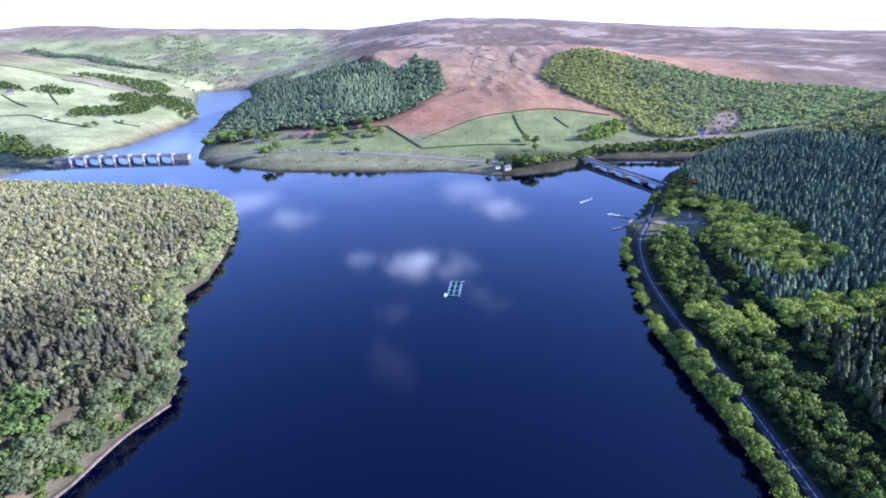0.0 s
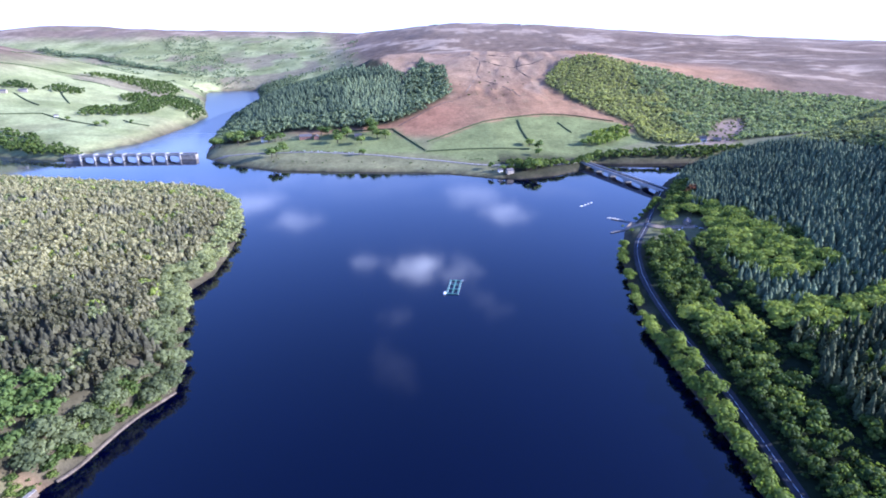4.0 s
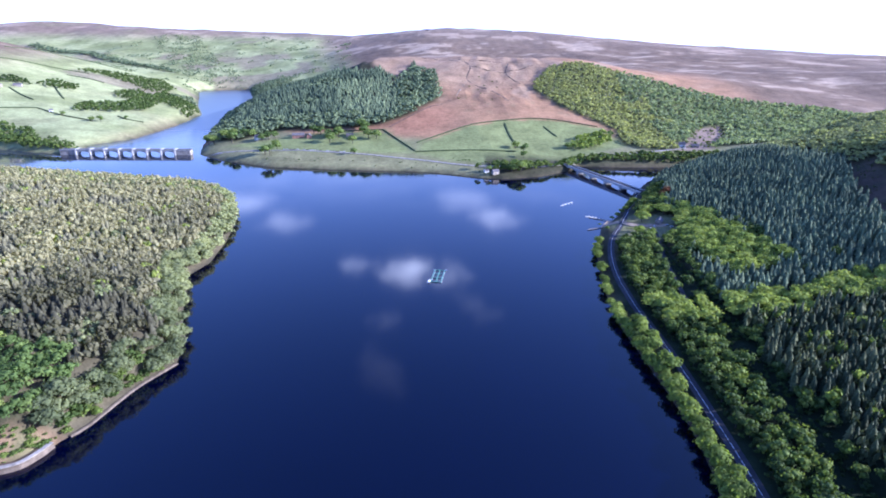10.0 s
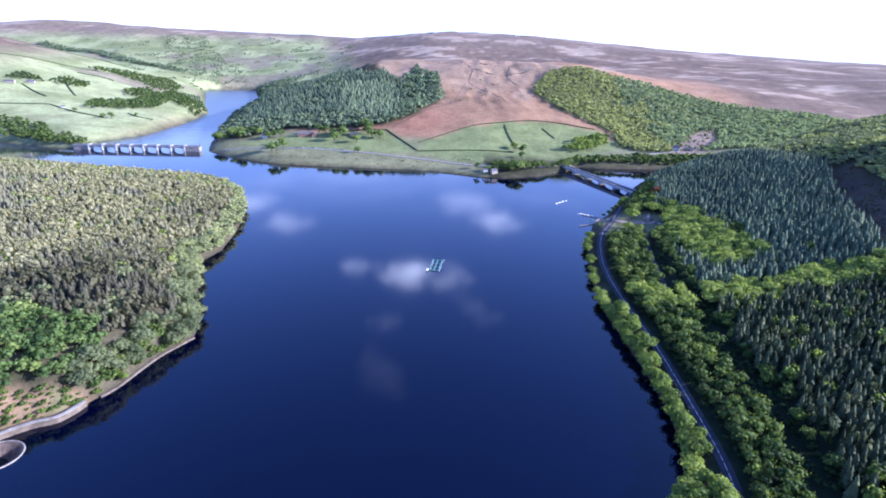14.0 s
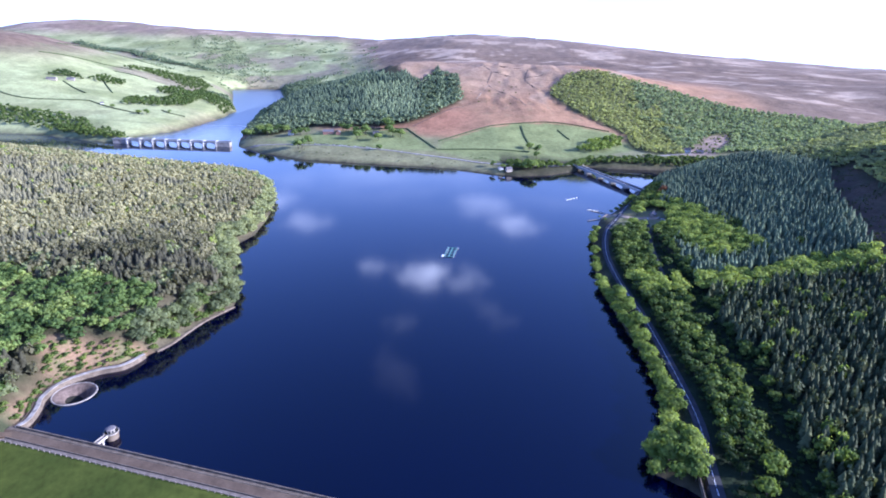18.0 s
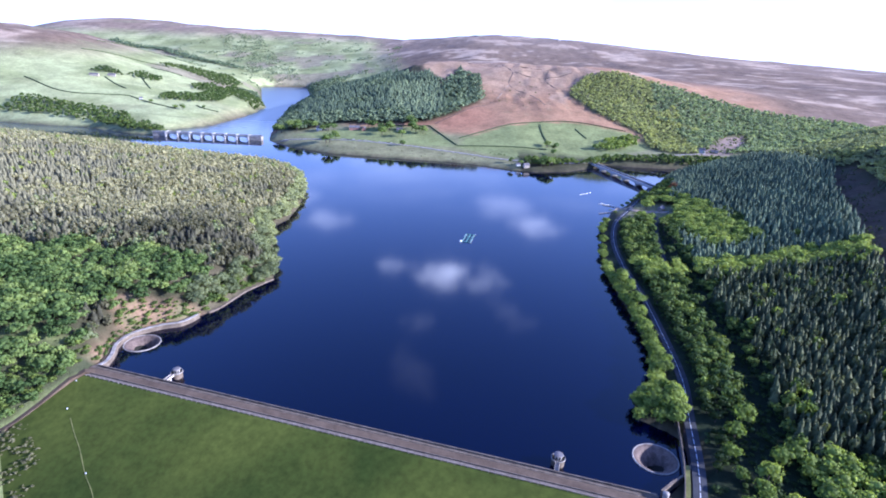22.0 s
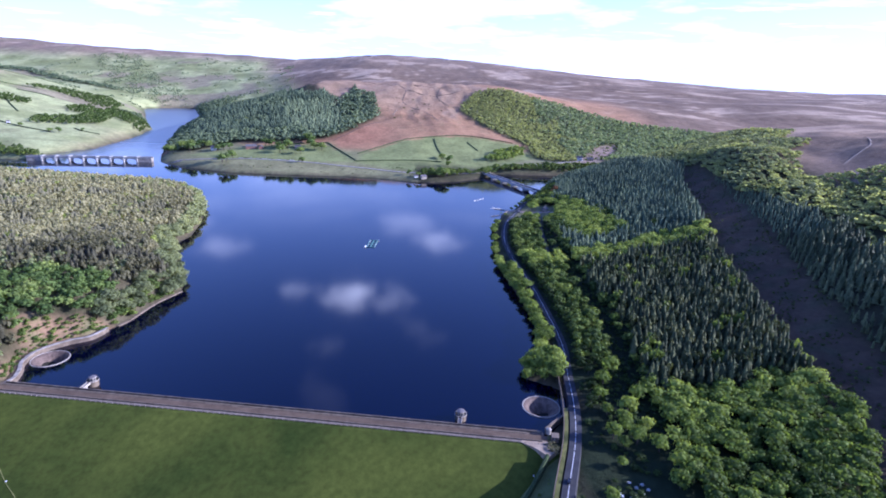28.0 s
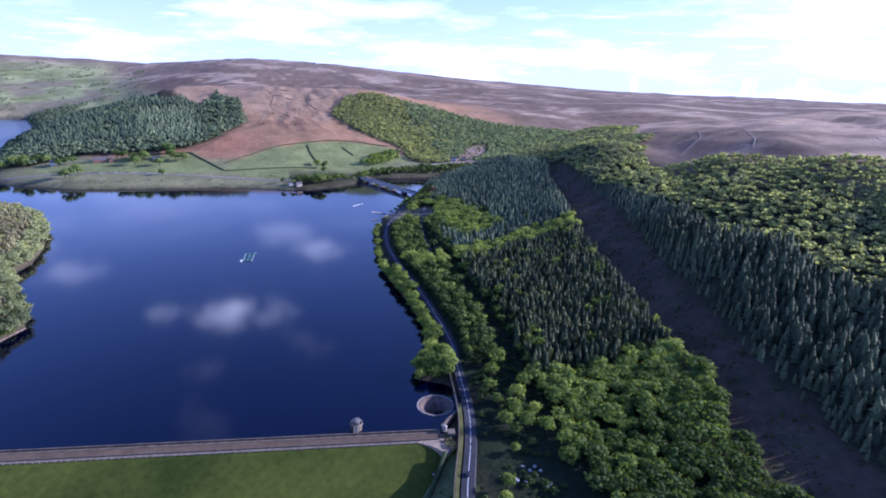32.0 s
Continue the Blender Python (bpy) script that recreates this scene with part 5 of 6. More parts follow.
for x, y, size in ((281, 781, 13), (287, 790, 12), (240, 712, 11), (229, 721, 12), (221, 706, 11), (246, 826, 8), (252, 830, 9), (259, 839, 9), (237, 816, 7), (265, 849, 10), (272, 858, 10), (227, 804, 6), (206, 787, 5), (204, 754, 6), (298, 823, 15), (289, 839, 13), (303, 808, 14), (236, 733, 8), (258, 700, 12), (270, 706, 12)):
    plant(ROADSIDE, x, y, size, "trees round the boathouse yard", 1.1)
COPPER_LEAF = foliage("copper_beech_leaves", (0.13, 0.055, 0.025), (0.24, 0.10, 0.045), (0.36, 0.17, 0.07), 0.35)
COPPER = tree_model(tr, "copper_beech", "rust-red beech among the dark conifers by the viaduct", 6, 130, 0.6, 0.8, COPPER_LEAF)
plant([COPPER], 319, 866, 15, "", 1.0)
plant([COPPER], 312, 858, 11, "", 1.0)
for src in ROADSIDE + SLOPE + HEDGEROW + [COPPER]:
    for o in (*src.children_recursive, src):
        bpy.data.objects.remove(o)

# ---- walls and hedges ----
def strip(name, points, width, tall, material, label, category, lift=0.0, step=12):
    pts = on_ground(smooth_line(points, step), 0)
    w = width / 2
    return tagged(part(name, sweep(bmesh.new(), pts, [(-w, -1.5), (-w, tall), (-w * 0.6, tall + 0.15), (w * 0.6, tall + 0.15), (w, tall), (w, -1.5)]), material), label, category)


HEDGE = surface("clipped_hedge", (0.030, 0.045, 0.015), (0.06, 0.085, 0.026), 2.0, 0.4, 0.9, 0.2)
for pts, wide in (([(-96, 1310), (-62, 1252), (-28, 1189)], 2.4), ([(162, 1346), (163, 1290), (168, 1244)], 3.0), ([(246, 1343), (264, 1294)], 2.0), ([(-27, 1184), (70, 1190), (161, 1186)], 2.0),
                  ([(-25, 1236), (62, 1312), (165, 1364), (261, 1383), (368, 1360)], 2.0), ([(-96, 1310), (-212, 1316)], 2.0)):
    strip("field_wall", pts, wide, 1.6, HEDGE, "dark overgrown field boundary wall", "field wall")
for pts in ([(-1126, 1713), (-1019, 1639)], [(-973, 1577), (-890, 1540), (-810, 1516)], [(-790, 1596), (-760, 1577), (-720, 1579)], [(-1138, 1993), (-1032, 2001)],
            [(-1350, 1950), (-1221, 2049), (-1130, 2100)], [(-1085, 1830), (-980, 1700)], [(-1290, 1600), (-1120, 1530), (-973, 1577)], [(-1463, 2213), (-1380, 2420), (-1290, 2700)]):
    strip("pasture_wall", pts, 3.0, 2.0, HEDGE, "dark hedged wall across the pasture", "field wall", step=25)

for pts in ([(94, 1930), (120, 1820), (105, 1700), (160, 1600), (190, 1500)], [(120, 1820), (210, 1760), (300, 1800)], [(-20, 1990), (60, 1930), (150, 1900), (235, 1850)], [(235, 1850), (215, 1740), (240, 1650)], [(-85, 1325), (-20, 1420), (60, 1540)]):
    strip("hill_gully", pts, 3.4, 0.1, PEAT, "thin dark gully across the bracken hill", "path", step=20)
strip("hill_path", [(60, 1540), (90, 1650), (105, 1700)], 2.2, 0.06, SAND, "worn pale path across the bracken hill", "path", step=20)
for pts in ([(700, 560), (790, 640), (880, 760), (960, 868)], [(655, 649), (760, 720), (860, 850)], [(830, 435), (960, 560), (1200, 640)]):
    strip("moor_track", pts, 2.4, 0.06, SAND, "pale track cut across the moor edge", "path", step=20)

# ---- the promontory road, its parked cars and the tracks ----
PROM_ROAD = [(-487, 1236), (-373, 1222), (-288, 1208), (-218, 1196), (-128, 1176), (-62, 1153), (2, 1130), (73, 1098), (133, 1090), (195, 1096), (245, 1122), (290, 1165), (400, 1180), (500, 1205)]
pts = on_ground(smooth_line(PROM_ROAD, 10), 0.5)
tagged(part("promontory_road", sweep(bmesh.new(), pts, [(-3.0, 0), (3.0, 0), (3.8, -3), (-3.8, -3)]), STONE), "pale grey main road across the promontory", "road", kind="structure")
pts = on_ground(smooth_line(LOWER_ROAD, 8), 0.4)
tagged(part("service_road", sweep(bmesh.new(), pts, [(-2.0, 0), (2.0, 0), (2.8, -3), (-2.8, -3)]), TARMAC), "narrow shaded service road above the lakeside road", "road", kind="structure")


def car_model(name, paint, label):
    t = thing(name, 0, 0, -500, 0, label, "car")
    bm = bmesh.new()
    box(bm, -2.1, 2.1, -0.85, 0.85, 0.35, 0.95, 0.12)
    part("body", bm, paint, t)
    bm = bmesh.new()
    cab = bmesh.ops.create_cube(bm, size=1)["verts"]
    for v in cab:
        up_ = v.co.z > 0
        v.co = Vector((v.co.x * (2.0 if up_ else 2.7) - 0.15, v.co.y * (1.35 if up_ else 1.6), 1.42 if up_ else 0.93))
    part("cabin", bm, GLASS, t, "dark glazed cabin")
    bm = bmesh.new()
    box(bm, -1.1, 0.8, -0.66, 0.66, 1.40, 1.47, 0.03)
    part("roof", bm, paint, t)
    for x in (-1.3, 1.3):
        for y in (-0.78, 0.78):
            bm = bmesh.new()
            bmesh.ops.create_cone(bm, cap_ends=True, segments=12, radius1=0.33, radius2=0.33, depth=0.22, matrix=pose(x, y, 0.33, 90, 0, 0))
            wheel = part("wheel", bm, RUBBER, t)
            bm = bmesh.new()
            bmesh.ops.create_cone(bm, cap_ends=True, segments=10, radius1=0.2, radius2=0.2, depth=0.24, matrix=pose(x, y, 0.33, 90, 0, 0))
            part("rim", bm, STEEL, wheel, "grey metal rim")
    return t


CARS = [car_model("parked_car", WHITE, "small white car parked beside the road"), car_model("parked_car", CAR_DARK, "dark car parked beside the road"), car_model("parked_car", STEEL, "silver car parked beside the road")]


def park(k, x, y, turn, z=None, group=""):
    g = float(height(np.array([x]), np.array([y]))[0]) if z is None else z
    t = copy_thing(CARS[k], pose(x, y, g, 0, 0, turn))
    if group:
        t["group"] = group
    return t


for k, u in enumerate(np.linspace(0.05, 0.95, 22)):
    p = Vector((-288, 1214, 0)).lerp(Vector((-135, 1184, 0)), u)
    if k % 7 != 5:
        park((k * 5 + k // 3) % 3, p.x, p.y, -10 + (k % 3) * 3, group="cars parked along the promontory road")
for k, (x, y, a) in enumerate(((240, 722, 60), (244, 729, 62), (250, 738, 65), (256, 744, 70), (263, 752, 75), (270, 742, 10), (272, 735, 12))):
    park((0, 2, 0, 0, 1, 2, 0)[k], x, y, a, group="cars in the boathouse yard")
road_car = park(1, 101.5, 187, 64, 5.05)
road_car["label"] = "dark car driving lane beside the white centre line"
for x, y, a in ((139, 167, 20), (124, 176, -30)):
    park(0, x, y, a, group="cars in the small car park")
for src in CARS:
    for o in (*src.children_recursive, src):
        bpy.data.objects.remove(o)

# ---- picnic tables on the shaded meadow ----
def picnic_table(x, y, turn):
    t = thing("picnic_table", x, y, float(height(np.array([x]), np.array([y]))[0]) + 0.35, turn, "pale weathered picnic table on the shaded meadow", "picnic table", "picnic tables on the meadow")
    for k in range(5):
        bm = bmesh.new()
        box(bm, -0.95, 0.95, -0.4 + k * 0.165, -0.4 + k * 0.165 + 0.145, 0.71, 0.75, 0.008)
        part("top_plank", bm, PALE_TIMBER, t)
    for s in (-1, 1):
        bm = bmesh.new()
        box(bm, -0.95, 0.95, s * 0.72 - 0.13, s * 0.72 + 0.13, 0.42, 0.46, 0.008)
        part("bench", bm, PALE_TIMBER, t)
        bm = bmesh.new()
        box(bm, s * 0.65 - 0.04, s * 0.65 + 0.04, -0.8, 0.8, 0.36, 0.42, 0.008)
        part("cross_rail", bm, PALE_TIMBER, t)
        for u in (-1, 1):
            bm = bmesh.new()
            limb(bm, (s * 0.65, u * 0.62, -0.4), (s * 0.65, u * 0.28, 0.71), 0.05, 0.05, 6)
            part("leg", bm, PALE_TIMBER, t)


PALE_TIMBER = surface("bleached_timber", (0.38, 0.36, 0.31), (0.56, 0.53, 0.46), 0.6, 0.1, 0.85, 0.01)
for x, y, turn in ((139, 182, 20), (135, 180, 70), (132, 176, 10), (129, 173, 40), (136.5, 176, 100), (140.5, 178, 55), (133, 184, 150)):
    picnic_table(x, y, turn)

# ---- houses ----
def house(name, x, y, turn, length, depth, eaves, roof, walls, label, z=None):
    g = float(height(np.array([x]), np.array([y]))[0]) if z is None else z
    t = thing(name, x, y, g, turn, label, "house")
    l, d = length / 2, depth / 2
    bm = bmesh.new()
    v = [bm.verts.new(q) for q in ((-l, -d, -1.5), (l, -d, -1.5), (l, d, -1.5), (-l, d, -1.5), (-l, -d, eaves), (l, -d, eaves), (l, d, eaves), (-l, d, eaves), (-l, 0, eaves + roof), (l, 0, eaves + roof))]
    for q in ((0, 1, 5, 4), (2, 3, 7, 6), (1, 2, 6, 9, 5), (3, 0, 4, 8, 7), (0, 3, 2, 1)):
        bm.faces.new([v[k] for k in q])
    shell = part("wall", bm, walls, t)
    bm = bmesh.new()
    for s in (-1, 1):
        q = [(-l - 0.4, s * (d + 0.5), eaves - 0.25), (l + 0.4, s * (d + 0.5), eaves - 0.25), (l + 0.4, 0, eaves + roof + 0.15), (-l - 0.4, 0, eaves + roof + 0.15)]
        a = [bm.verts.new(c) for c in q]
        b = [bm.verts.new((c[0], c[1], c[2] + 0.25)) for c in q]
        for f in (a, b, *[(a[k], a[(k + 1) % 4], b[(k + 1) % 4], b[k]) for k in range(4)]):
            bm.faces.new(f)
    top = part("roof", bm, SLATE, t, "grey slate pitched roof")
    bm = bmesh.new()
    box(bm, l * 0.5 - 0.5, l * 0.5 + 0.5, -0.5, 0.5, eaves + roof * 0.5, eaves + roof + 1.3, 0.05)
    part("chimney", bm, STONE, top)
    n = max(2, int(length / 3.5))
    for k in range(n):
        for zz in (1.0, 3.6) if eaves > 4.5 else (1.0,):
            bm = bmesh.new()
            u = -l + (k + 0.5) * length / n
            box(bm, u - 0.5, u + 0.5, -d - 0.06, -d + 0.06, zz, zz + 1.3, 0.02)
            part("window", bm, GLASS, shell)
    bm = bmesh.new()
    box(bm, -0.5, 0.5, -d - 0.08, -d + 0.06, 0, 2.05, 0.02)
    part("door", bm, TIMBER, shell)
    return t


RED_TILE = surface("red_brown_brick", (0.22, 0.11, 0.075), (0.36, 0.20, 0.14), 2.0, 0.3, 0.9, 0.03)
house("lakeside_cottage", -354, 1297, 25, 11, 8, 5.5, 4.0, WHITE, "white gabled cottage among trees at the wood's edge")
house("country_lodge", -269, 1292, 8, 24, 11, 5.0, 4.0, RED_TILE, "long red-brown lodge below the plantation")
house("lodge_wing", -246, 1286, 95, 13, 9, 4.2, 3.4, RED_TILE, "red-brown side building beside the lodge")
house("stone_barn", -163, 1283, 5, 14, 7, 3.6, 2.8, STONE, "low stone barn in the pasture")
house("white_inn", 496, 1218, -25, 12, 9, 6.0, 4.0, WHITE, "tall white house at the foot of the far wood")
house("roadside_house", 520, 1214, -20, 15, 8, 4.0, 3.0, STONE, "stone house beside the far road")
house("hill_farm", -1150, 1700, 10, 26, 9, 4.5, 3.5, PALE, "pale stone farmhouse on the pasture hill")
house("hill_farm_barn", -1118, 1736, 15, 20, 9, 4.5, 3.5, STONE, "long stone farm barn on the pasture hill")
house("field_barn", -930, 1560, 30, 8, 6, 4.0, 3.0, WHITE, "small white field barn on the pasture")
house("shore_cottage", 108, 1049, 20, 11, 7, 4.0, 3.0, PALE, "pale stone cottage by the promontory shore")
house("shore_outbuilding", 94, 1058, 15, 7, 5, 2.8, 2.0, WHITE, "small white outbuilding by the promontory shore")
house("boathouse_cafe", 266, 756, 60, 13, 7, 3.2, 2.4, TIMBER, "low brown timber boathouse in the yard")

# ---- floating platform, boats and jetties ----
raft = thing("floating_platform", 3.5, 624, 0, -9, "green floating fish-cage platform with open pens", "platform")
bm = bmesh.new()
for x0, x1, y0, y1 in ((-5.2, -4.3, -15, 15), (-0.45, 0.45, -15, 15), (4.3, 5.2, -15, 15)):
    box(bm, x0, x1, y0, y1, 0.25, 0.75, 0.06)
part("long_walkway", bm, GREEN_RAFT, raft)
for y in (-14.2, -4.8, 4.8, 14.2):
    bm = bmesh.new()
    box(bm, -4.8, 4.8, y - 0.45, y + 0.45, 0.22, 0.72, 0.06)
    part("cross_walkway", bm, GREEN_RAFT, raft)
for x in (-4.75, 0.0, 4.75):
    for y in np.linspace(-14, 14, 6):
        bm = bmesh.new()
        bmesh.ops.create_cone(bm, cap_ends=True, segments=10, radius1=0.7, radius2=0.7, depth=1.8, matrix=pose(x, y, 0.0, 90, 0, 90))
        part("float", bm, WHITE if x else GREEN_RAFT, raft)
for x, y in ((-5.0, -14.6), (5.0, -14.6), (-5.0, 14.6), (5.0, 14.6), (-5.0, 0), (5.0, 0)):
    bm = bmesh.new()
    box(bm, x - 0.08, x + 0.08, y - 0.08, y + 0.08, 0.7, 1.9, 0.01)
    part("rail_post", bm, STEEL, raft)
bm = bmesh.new()
box(bm, -7.4, -5.4, -17, -11.8, 0.1, 1.4, 0.3)
part("work_boat", bm, WHITE, raft, "small white work boat tied alongside")
bm = bmesh.new()
box(bm, 5.1, 6.8, 13, 15.2, 0.2, 1.0, 0.15)
part("ramp", bm, STEEL, raft)


def rowing_boat(x, y, turn, length=4.6):
    t = thing("moored_boat", x, y, 0, turn, "small white open boat moored on the lake", "boat", "moored boats")
    bm = bmesh.new()
    n, rows = 8, []
    for k in range(n + 1):
        u = k / n
        w = 0.85 * (1 - (2 * u - 0.8) ** 2 * 0.55) if u < 0.7 else 0.83 * (1 - ((u - 0.7) / 0.3) ** 2) + 0.03
        x_ = (u - 0.5) * length
        rows.append([bm.verts.new((x_, s * w * f, z)) for s, f, z in ((-1, 1, 0.6), (-1, 0.75, 0.0), (1, 0.75, 0.0), (1, 1, 0.6))])
    for a, b in zip(rows, rows[1:]):
        for k in range(3):
            bm.faces.new((a[k], a[k + 1], b[k + 1], b[k]))
    bm.faces.new(rows[0])
    part("hull", bm, WHITE, t)
    for x_ in (-0.9, 0.5):
        bm = bmesh.new()
        box(bm, x_ - 0.15, x_ + 0.15, -0.72, 0.72, 0.36, 0.42, 0.01)
        part("thwart", bm, TIMBER, t)
    return t


for k in range(4):
    rowing_boat(180 + 5.5 * k, 872 + 4.8 * k, 40 + 7 * k, 6.0)
for k in range(9):
    rowing_boat(199 + 1.9 * k, 817.5 - 1.5 * k + (k % 2) * 2.4, 15 + 12 * (k % 3), 5.2)


def jetty(a, b, wide, label):
    a, b = Vector((*a, 0)), Vector((*b, 0))
    n = max(3, int((b - a).length / 3))
    t = thing("jetty", a.x, a.y, 0, math.degrees(math.atan2(b.y - a.y, b.x - a.x)), label, "jetty", "jetties")
    length = (b - a).length
    for k in range(int(length / 1.0)):
        bm = bmesh.new()
        box(bm, k * 1.0 + 0.04, k * 1.0 + 0.96, -wide / 2, wide / 2, 0.7, 0.82, 0.01)
        part("plank", bm, TIMBER, t)
    for k in range(n):
        for s in (-1, 1):
            bm = bmesh.new()
            box(bm, k * length / n - 0.12, k * length / n + 0.12, s * wide / 2 - 0.12, s * wide / 2 + 0.12, -4, 1.3, 0.02)
            part("pile", bm, TIMBER, t)
    return t


jetty((207, 773), (184, 762), 2.2, "dark timber jetty reaching out from the yard")
jetty((222, 797), (200, 814), 2.0, "pale timber jetty with small boats alongside")

yard_line = on_ground(smooth_line([(214, 780), (228, 772), (240, 756), (256, 750), (270, 744)], 4), 0.35)
tagged(part("yard_lawn", sweep(bmesh.new(), on_ground(smooth_line([(228, 752), (240, 744), (250, 738)], 4), 0.3), [(-5, 0), (5, 0), (6, -3), (-6, -3)]), VERGE), "small sunlit lawn beside the yard", "lawn")
tagged(part("gravel_yard", sweep(bmesh.new(), yard_line, [(-6, 0), (6, 0), (7, -3), (-7, -3)]), SAND), "pale gravel yard behind the jetties", "yard")
landing = on_ground(smooth_line([(207, 771), (216, 786), (224, 797)], 4), 0.6)
tagged(part("landing_stage", sweep(bmesh.new(), landing, [(-4, 0), (4, 0), (5, -4), (-5, -4)]), SAND), "worn pale landing at the water's edge", "landing")

# ---- stonework round the dam's ends ----
wall_line = smooth_line([(-232, 309), (-235.6, 312), (-234.2, 318), (-237, 329.5), (-240.7, 337.7), (-241.6, 345), (-241, 351.7), (-238.4, 358), (-233, 364.6), (-224.4, 371.8), (-214.5, 376.6), (-210, 384), (-207.5, 392)], 2)
for p in wall_line:
    p.z = 0
curved = tagged(part("curved_wall", sweep(bmesh.new(), wall_line, [(3.4, -5), (1.0, 2.6), (1.0, 3.0), (-0.6, 3.0), (-0.6, -3)]), CREST), "curved pale stone wall round the western spillway", "wall")
part("coping", sweep(bmesh.new(), wall_line, [(1.25, 3.0), (1.25, 3.3), (-1.1, 3.3), (-1.1, 3.0)]), STONE, curved, "pale coping stones")
part("walkway", sweep(bmesh.new(), wall_line, [(-0.6, 1.5), (-0.6, 2.6), (-3.4, 2.8), (-3.4, 0.5)]), CREST_ROAD, curved, "worn brown path behind the wall")
pitch_line = smooth_line([(-203, 400), (-198, 410), (-190, 444), (-180, 466), (-176, 474)], 5)
tagged(part("stone_pitching", sweep(bmesh.new(), pitch_line, [(2.4, -3), (0.6, 0.8), (-0.5, 1.0), (-0.5, -1)]), CREST), "sloping pale stone pitching along the shore", "revetment")
strip("west_track", [(-231, 306), (-238, 303), (-244, 296.5), (-250, 287), (-257, 275), (-266, 264), (-285, 243)], 4.6, 0.5, CREST_ROAD, "worn brown track leaving the dam's western end", "track", step=5)
def lawn_line(points, lift):
    return [Vector((q.x, q.y, float(lawn_z(q.x, q.y)) + lift)) for q in smooth_line(points, 3)]


tagged(part("lawn_path", sweep(bmesh.new(), lawn_line([(-227, 271), (-218, 261), (-210, 253), (-198, 239), (-187, 228), (-176, 212)], 0.0), [(-0.25, -0.3), (-0.25, 0.05), (0.25, 0.05), (0.25, -0.3)]), VERGE), "faint worn line down the grass slope", "path")
for x, y in ((-233, 277), (-197.5, 239), (88, 203), (-239.5, 296)):
    t = thing("marker_box", x, y, float(lawn_z(np.float64(x), np.float64(y))) + 0.02, dam_turn, "small white marker box on the mown slope", "marker", "marker boxes on the lawn")
    bm = bmesh.new()
    box(bm, -0.28, 0.28, -0.28, 0.28, -0.4, 0.5, 0.03)
    part("box", bm, WHITE, t)
    bm = bmesh.new()
    box(bm, -0.32, 0.32, -0.32, 0.32, 0.5, 0.56, 0.02)
    part("lid", bm, STEEL, t, "grey metal lid")
x, y = sown(-275, -205, 215, 270, 2.6)
m = inside(x, y, [(-268, 262), (-252, 268), (-236, 255), (-224, 240), (-222, 222), (-262, 222)]) & (waves(x, y, 22, 70) > -0.25)
rust = places_at(x[m], y[m], 0.5, 2.2, 1.3, 2.0)
rust[:, 2] = np.maximum(rust[:, 2], lawn_z(x[m], y[m])) - 0.1
stand("rusty_scrub", "low brown bracken and brambles at the foot of the lawn", rust, LIGHT_CROWNS, OLIVE, rng.uniform(-0.1, 0.3, m.sum()), "scrub")
strip("bank_track", [(-211, 407), (-207, 425), (-204, 450), (-194, 470)], 1.6, 0.03, SAND, "narrow path along the wooded bank", "track", step=5)
# weir wall beside the eastern road and the gatehouse yard
east_line = smooth_line([(104, 233), (112, 240), (124, 250), (131, 268), (133, 283)], 4)
for p in east_line:
    p.z = 0
tagged(part("quay_wall", sweep(bmesh.new(), east_line, [(-1.0, -6), (-1.0, 4.4), (0.2, 4.4), (0.2, -2)]), CREST), "low stone quay wall round the eastern spillway", "wall")
yard_z = 3.9
gate = thing("gatehouse", 104, 229, yard_z, dam_turn, "small stone gatehouse at the dam's eastern end", "gatehouse")
bm = bmesh.new()
lathe(bm, [(0.01, 0), (1.5, 0), (1.5, 2.6), (1.7, 2.8), (1.1, 3.4), (0.01, 3.7)], 20)
part("turret", bm, STONE, gate, "round pale stone turret")
bm = bmesh.new()
box(bm, 1.5, 5.5, -6.0, -1.6, -4, 1.7, 0.12)
part("lodge", bm, CREST, gate)
bm = bmesh.new()
box(bm, 1.3, 5.7, -6.2, -1.4, 1.7, 1.95, 0.08)
part("parapet", bm, CREST, gate)
bm = bmesh.new()
box(bm, 2.6, 3.5, -6.06, -5.94, -0.4, 1.6, 0.02)
part("door", bm, TIMBER, gate)
apron = on_ground(smooth_line([(88, 226), (96, 219), (101, 211)], 3), 0)
for p in apron:
    p.z = 3.2
tagged(part("gravel_apron", sweep(bmesh.new(), apron, [(-5.5, 0.4), (4.0, 0.4), (5, -6), (-6, -6)]), SAND), "pale gravel apron below the gatehouse", "track")
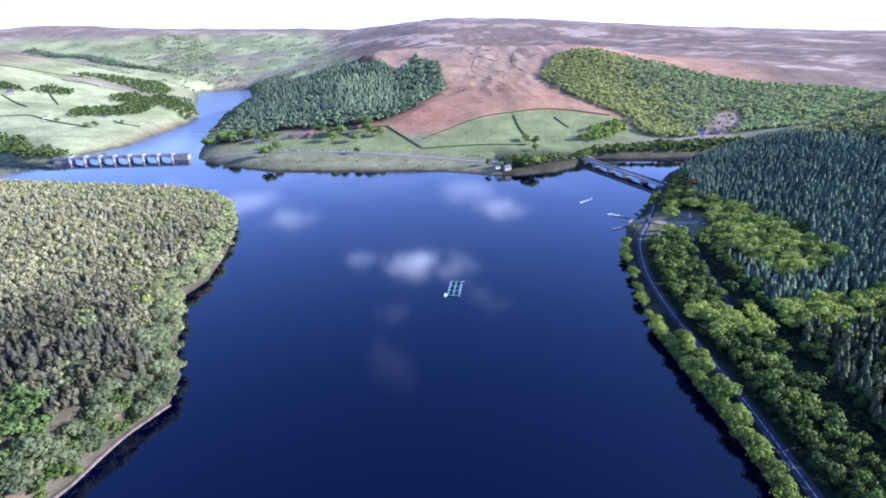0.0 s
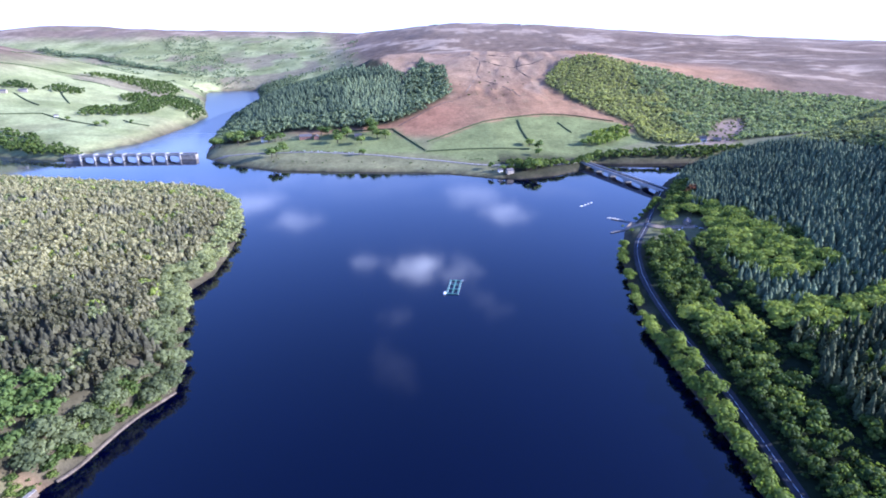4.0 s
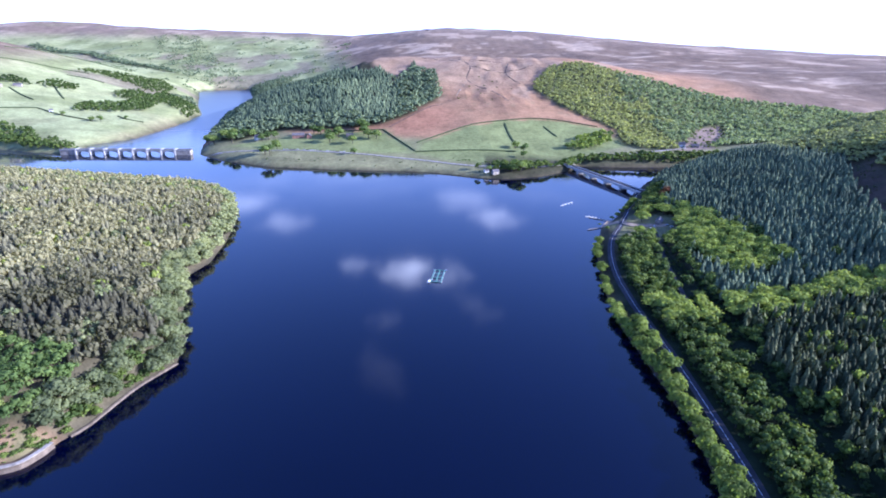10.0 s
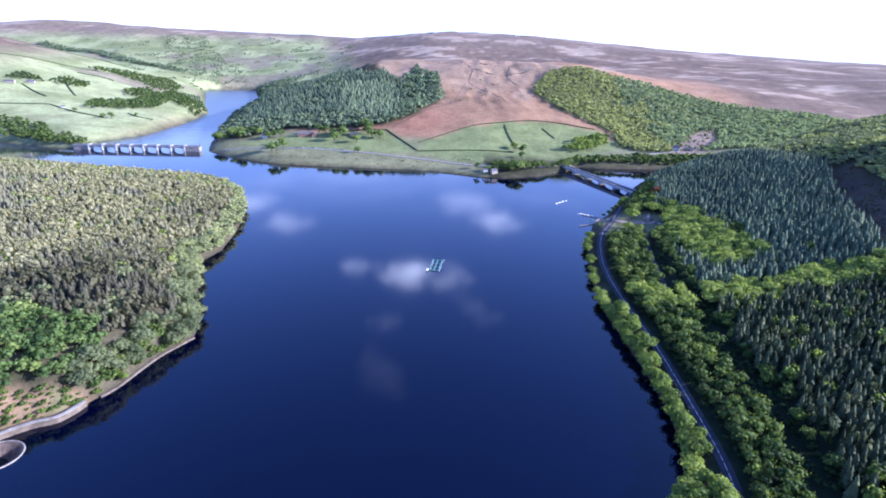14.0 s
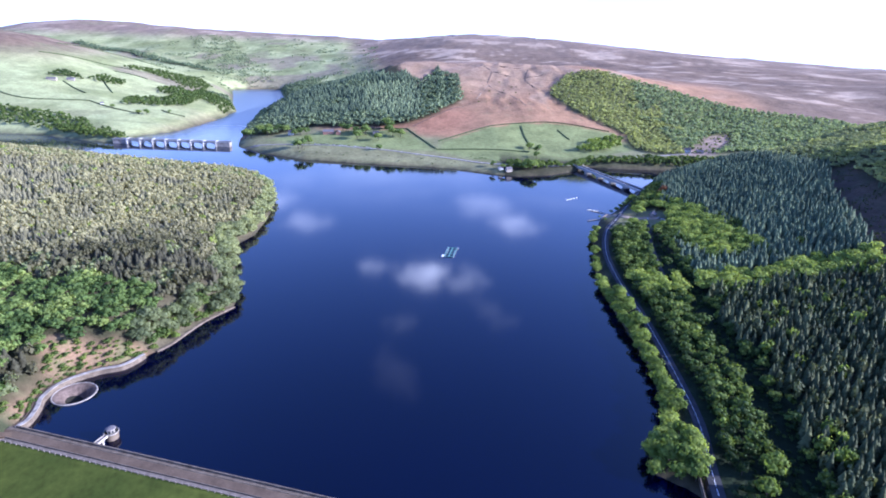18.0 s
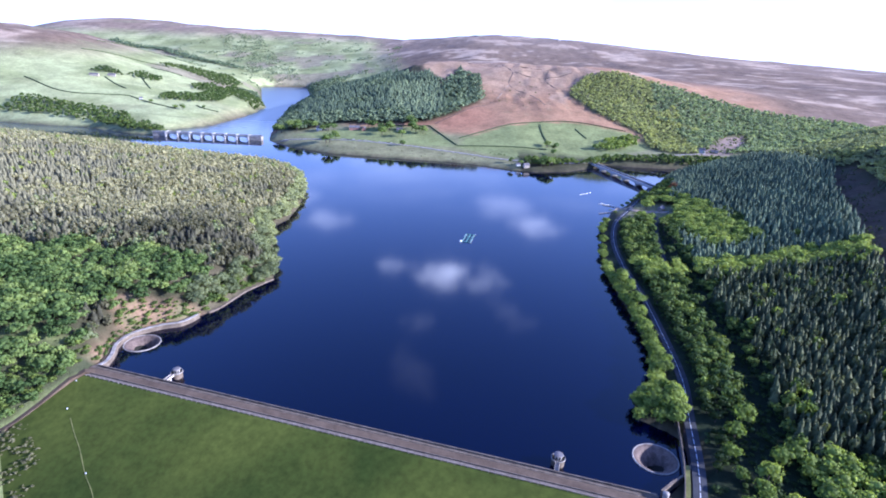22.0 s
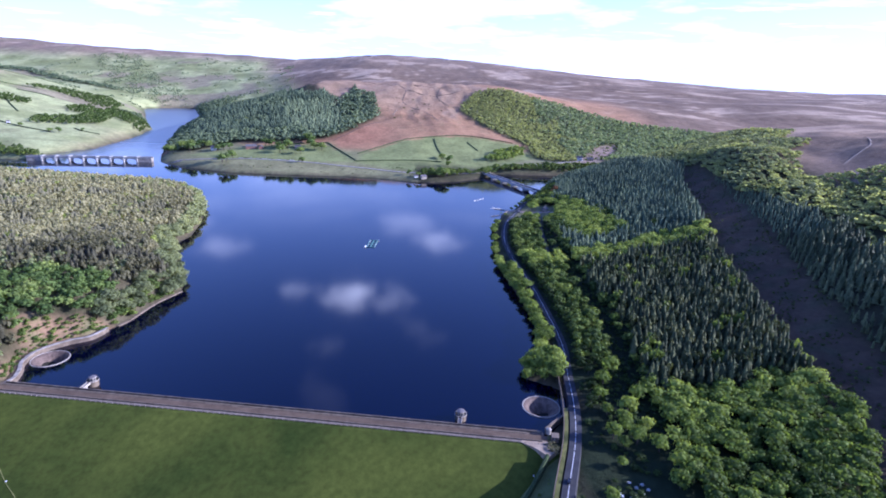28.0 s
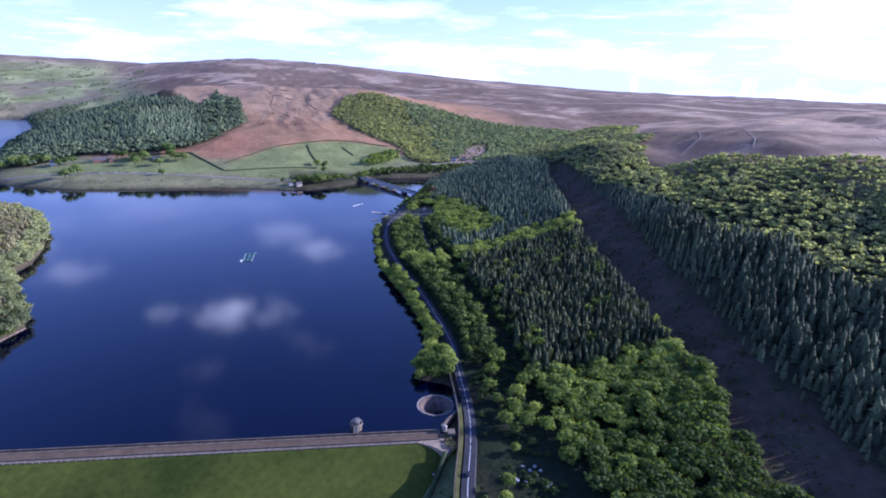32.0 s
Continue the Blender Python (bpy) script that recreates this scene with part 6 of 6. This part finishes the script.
x, y = sown(97, 107, 209, 222, 1.7)
m = np.hypot((x - 102.5) / 3.6, (y - 216) / 4.6) + 0.3 * waves(x, y, 6, 69) < 1
brown = places_at(x[m], y[m], 1.0, 2.4, 1.0, 1.5)
brown[:, 2] = 3.4
stand("apron_bushes", "olive brown bushes on the gravel below the gatehouse", brown, CROWNS, OLIVE, rng.uniform(-0.1, 0.35, m.sum()), "scrub")
hedge = [Vector((x, y, z)) for x, y, z in ((97, 209, 3.2), (90, 200, -0.5), (80, 189, -6.5), (68, 176, -14))]
tagged(part("boundary_hedge", sweep(bmesh.new(), smooth_line([tuple(p) for p in hedge], 4), [(-1.0, -4), (-1.0, 1.8), (-0.5, 2.2), (0.5, 2.2), (1.0, 1.8), (1.0, -4)]), HEDGE), "green hedge running down beside the dam", "hedge")
verge_line = [p + s * -5.3 + Vector((0, 0, -0.25)) for p, s in zip(line[:24], sides_of(line)[:24])]
tagged(part("grass_verge", sweep(bmesh.new(), verge_line, [(-1.2, -2.5), (-1.2, 0), (1.0, 0.15), (1.0, -2.5)]), VERGE), "yellowed grass verge beside the lakeside road", "verge")
rail_line = [p + s * -6.9 + Vector((0, 0, -0.3)) for p, s in zip(line[:34], sides_of(line)[:34])]
tagged(part("roadside_wall", sweep(bmesh.new(), rail_line, [(-0.25, -2), (-0.25, 1.1), (0.25, 1.1), (0.25, -2)]), CREST), "low stone wall along the lakeside road", "wall")

# ---- gritstone outcrop on the skyline ----
for k, (x, y, w, h) in enumerate(((575, 4150, 34, 14), (600, 4160, 26, 9), (548, 4155, 30, 7), (20, 4230, 90, 8), (-60, 4240, 70, 7))):
    t = thing("gritstone_tor", x, y, float(height(np.array([x]), np.array([y]))[0]) - 3, k * 31, "dark weathered gritstone outcrop on the moor skyline", "rock outcrop", "tors on the skyline")
    v, f = ICO2
    r = v * (1 + tr.uniform(-0.22, 0.22, (len(v), 1))) * (w / 2, w / 3, h)
    rock = new("boulder", raw_mesh("boulder", r, f, STONE))
    rock.parent = t
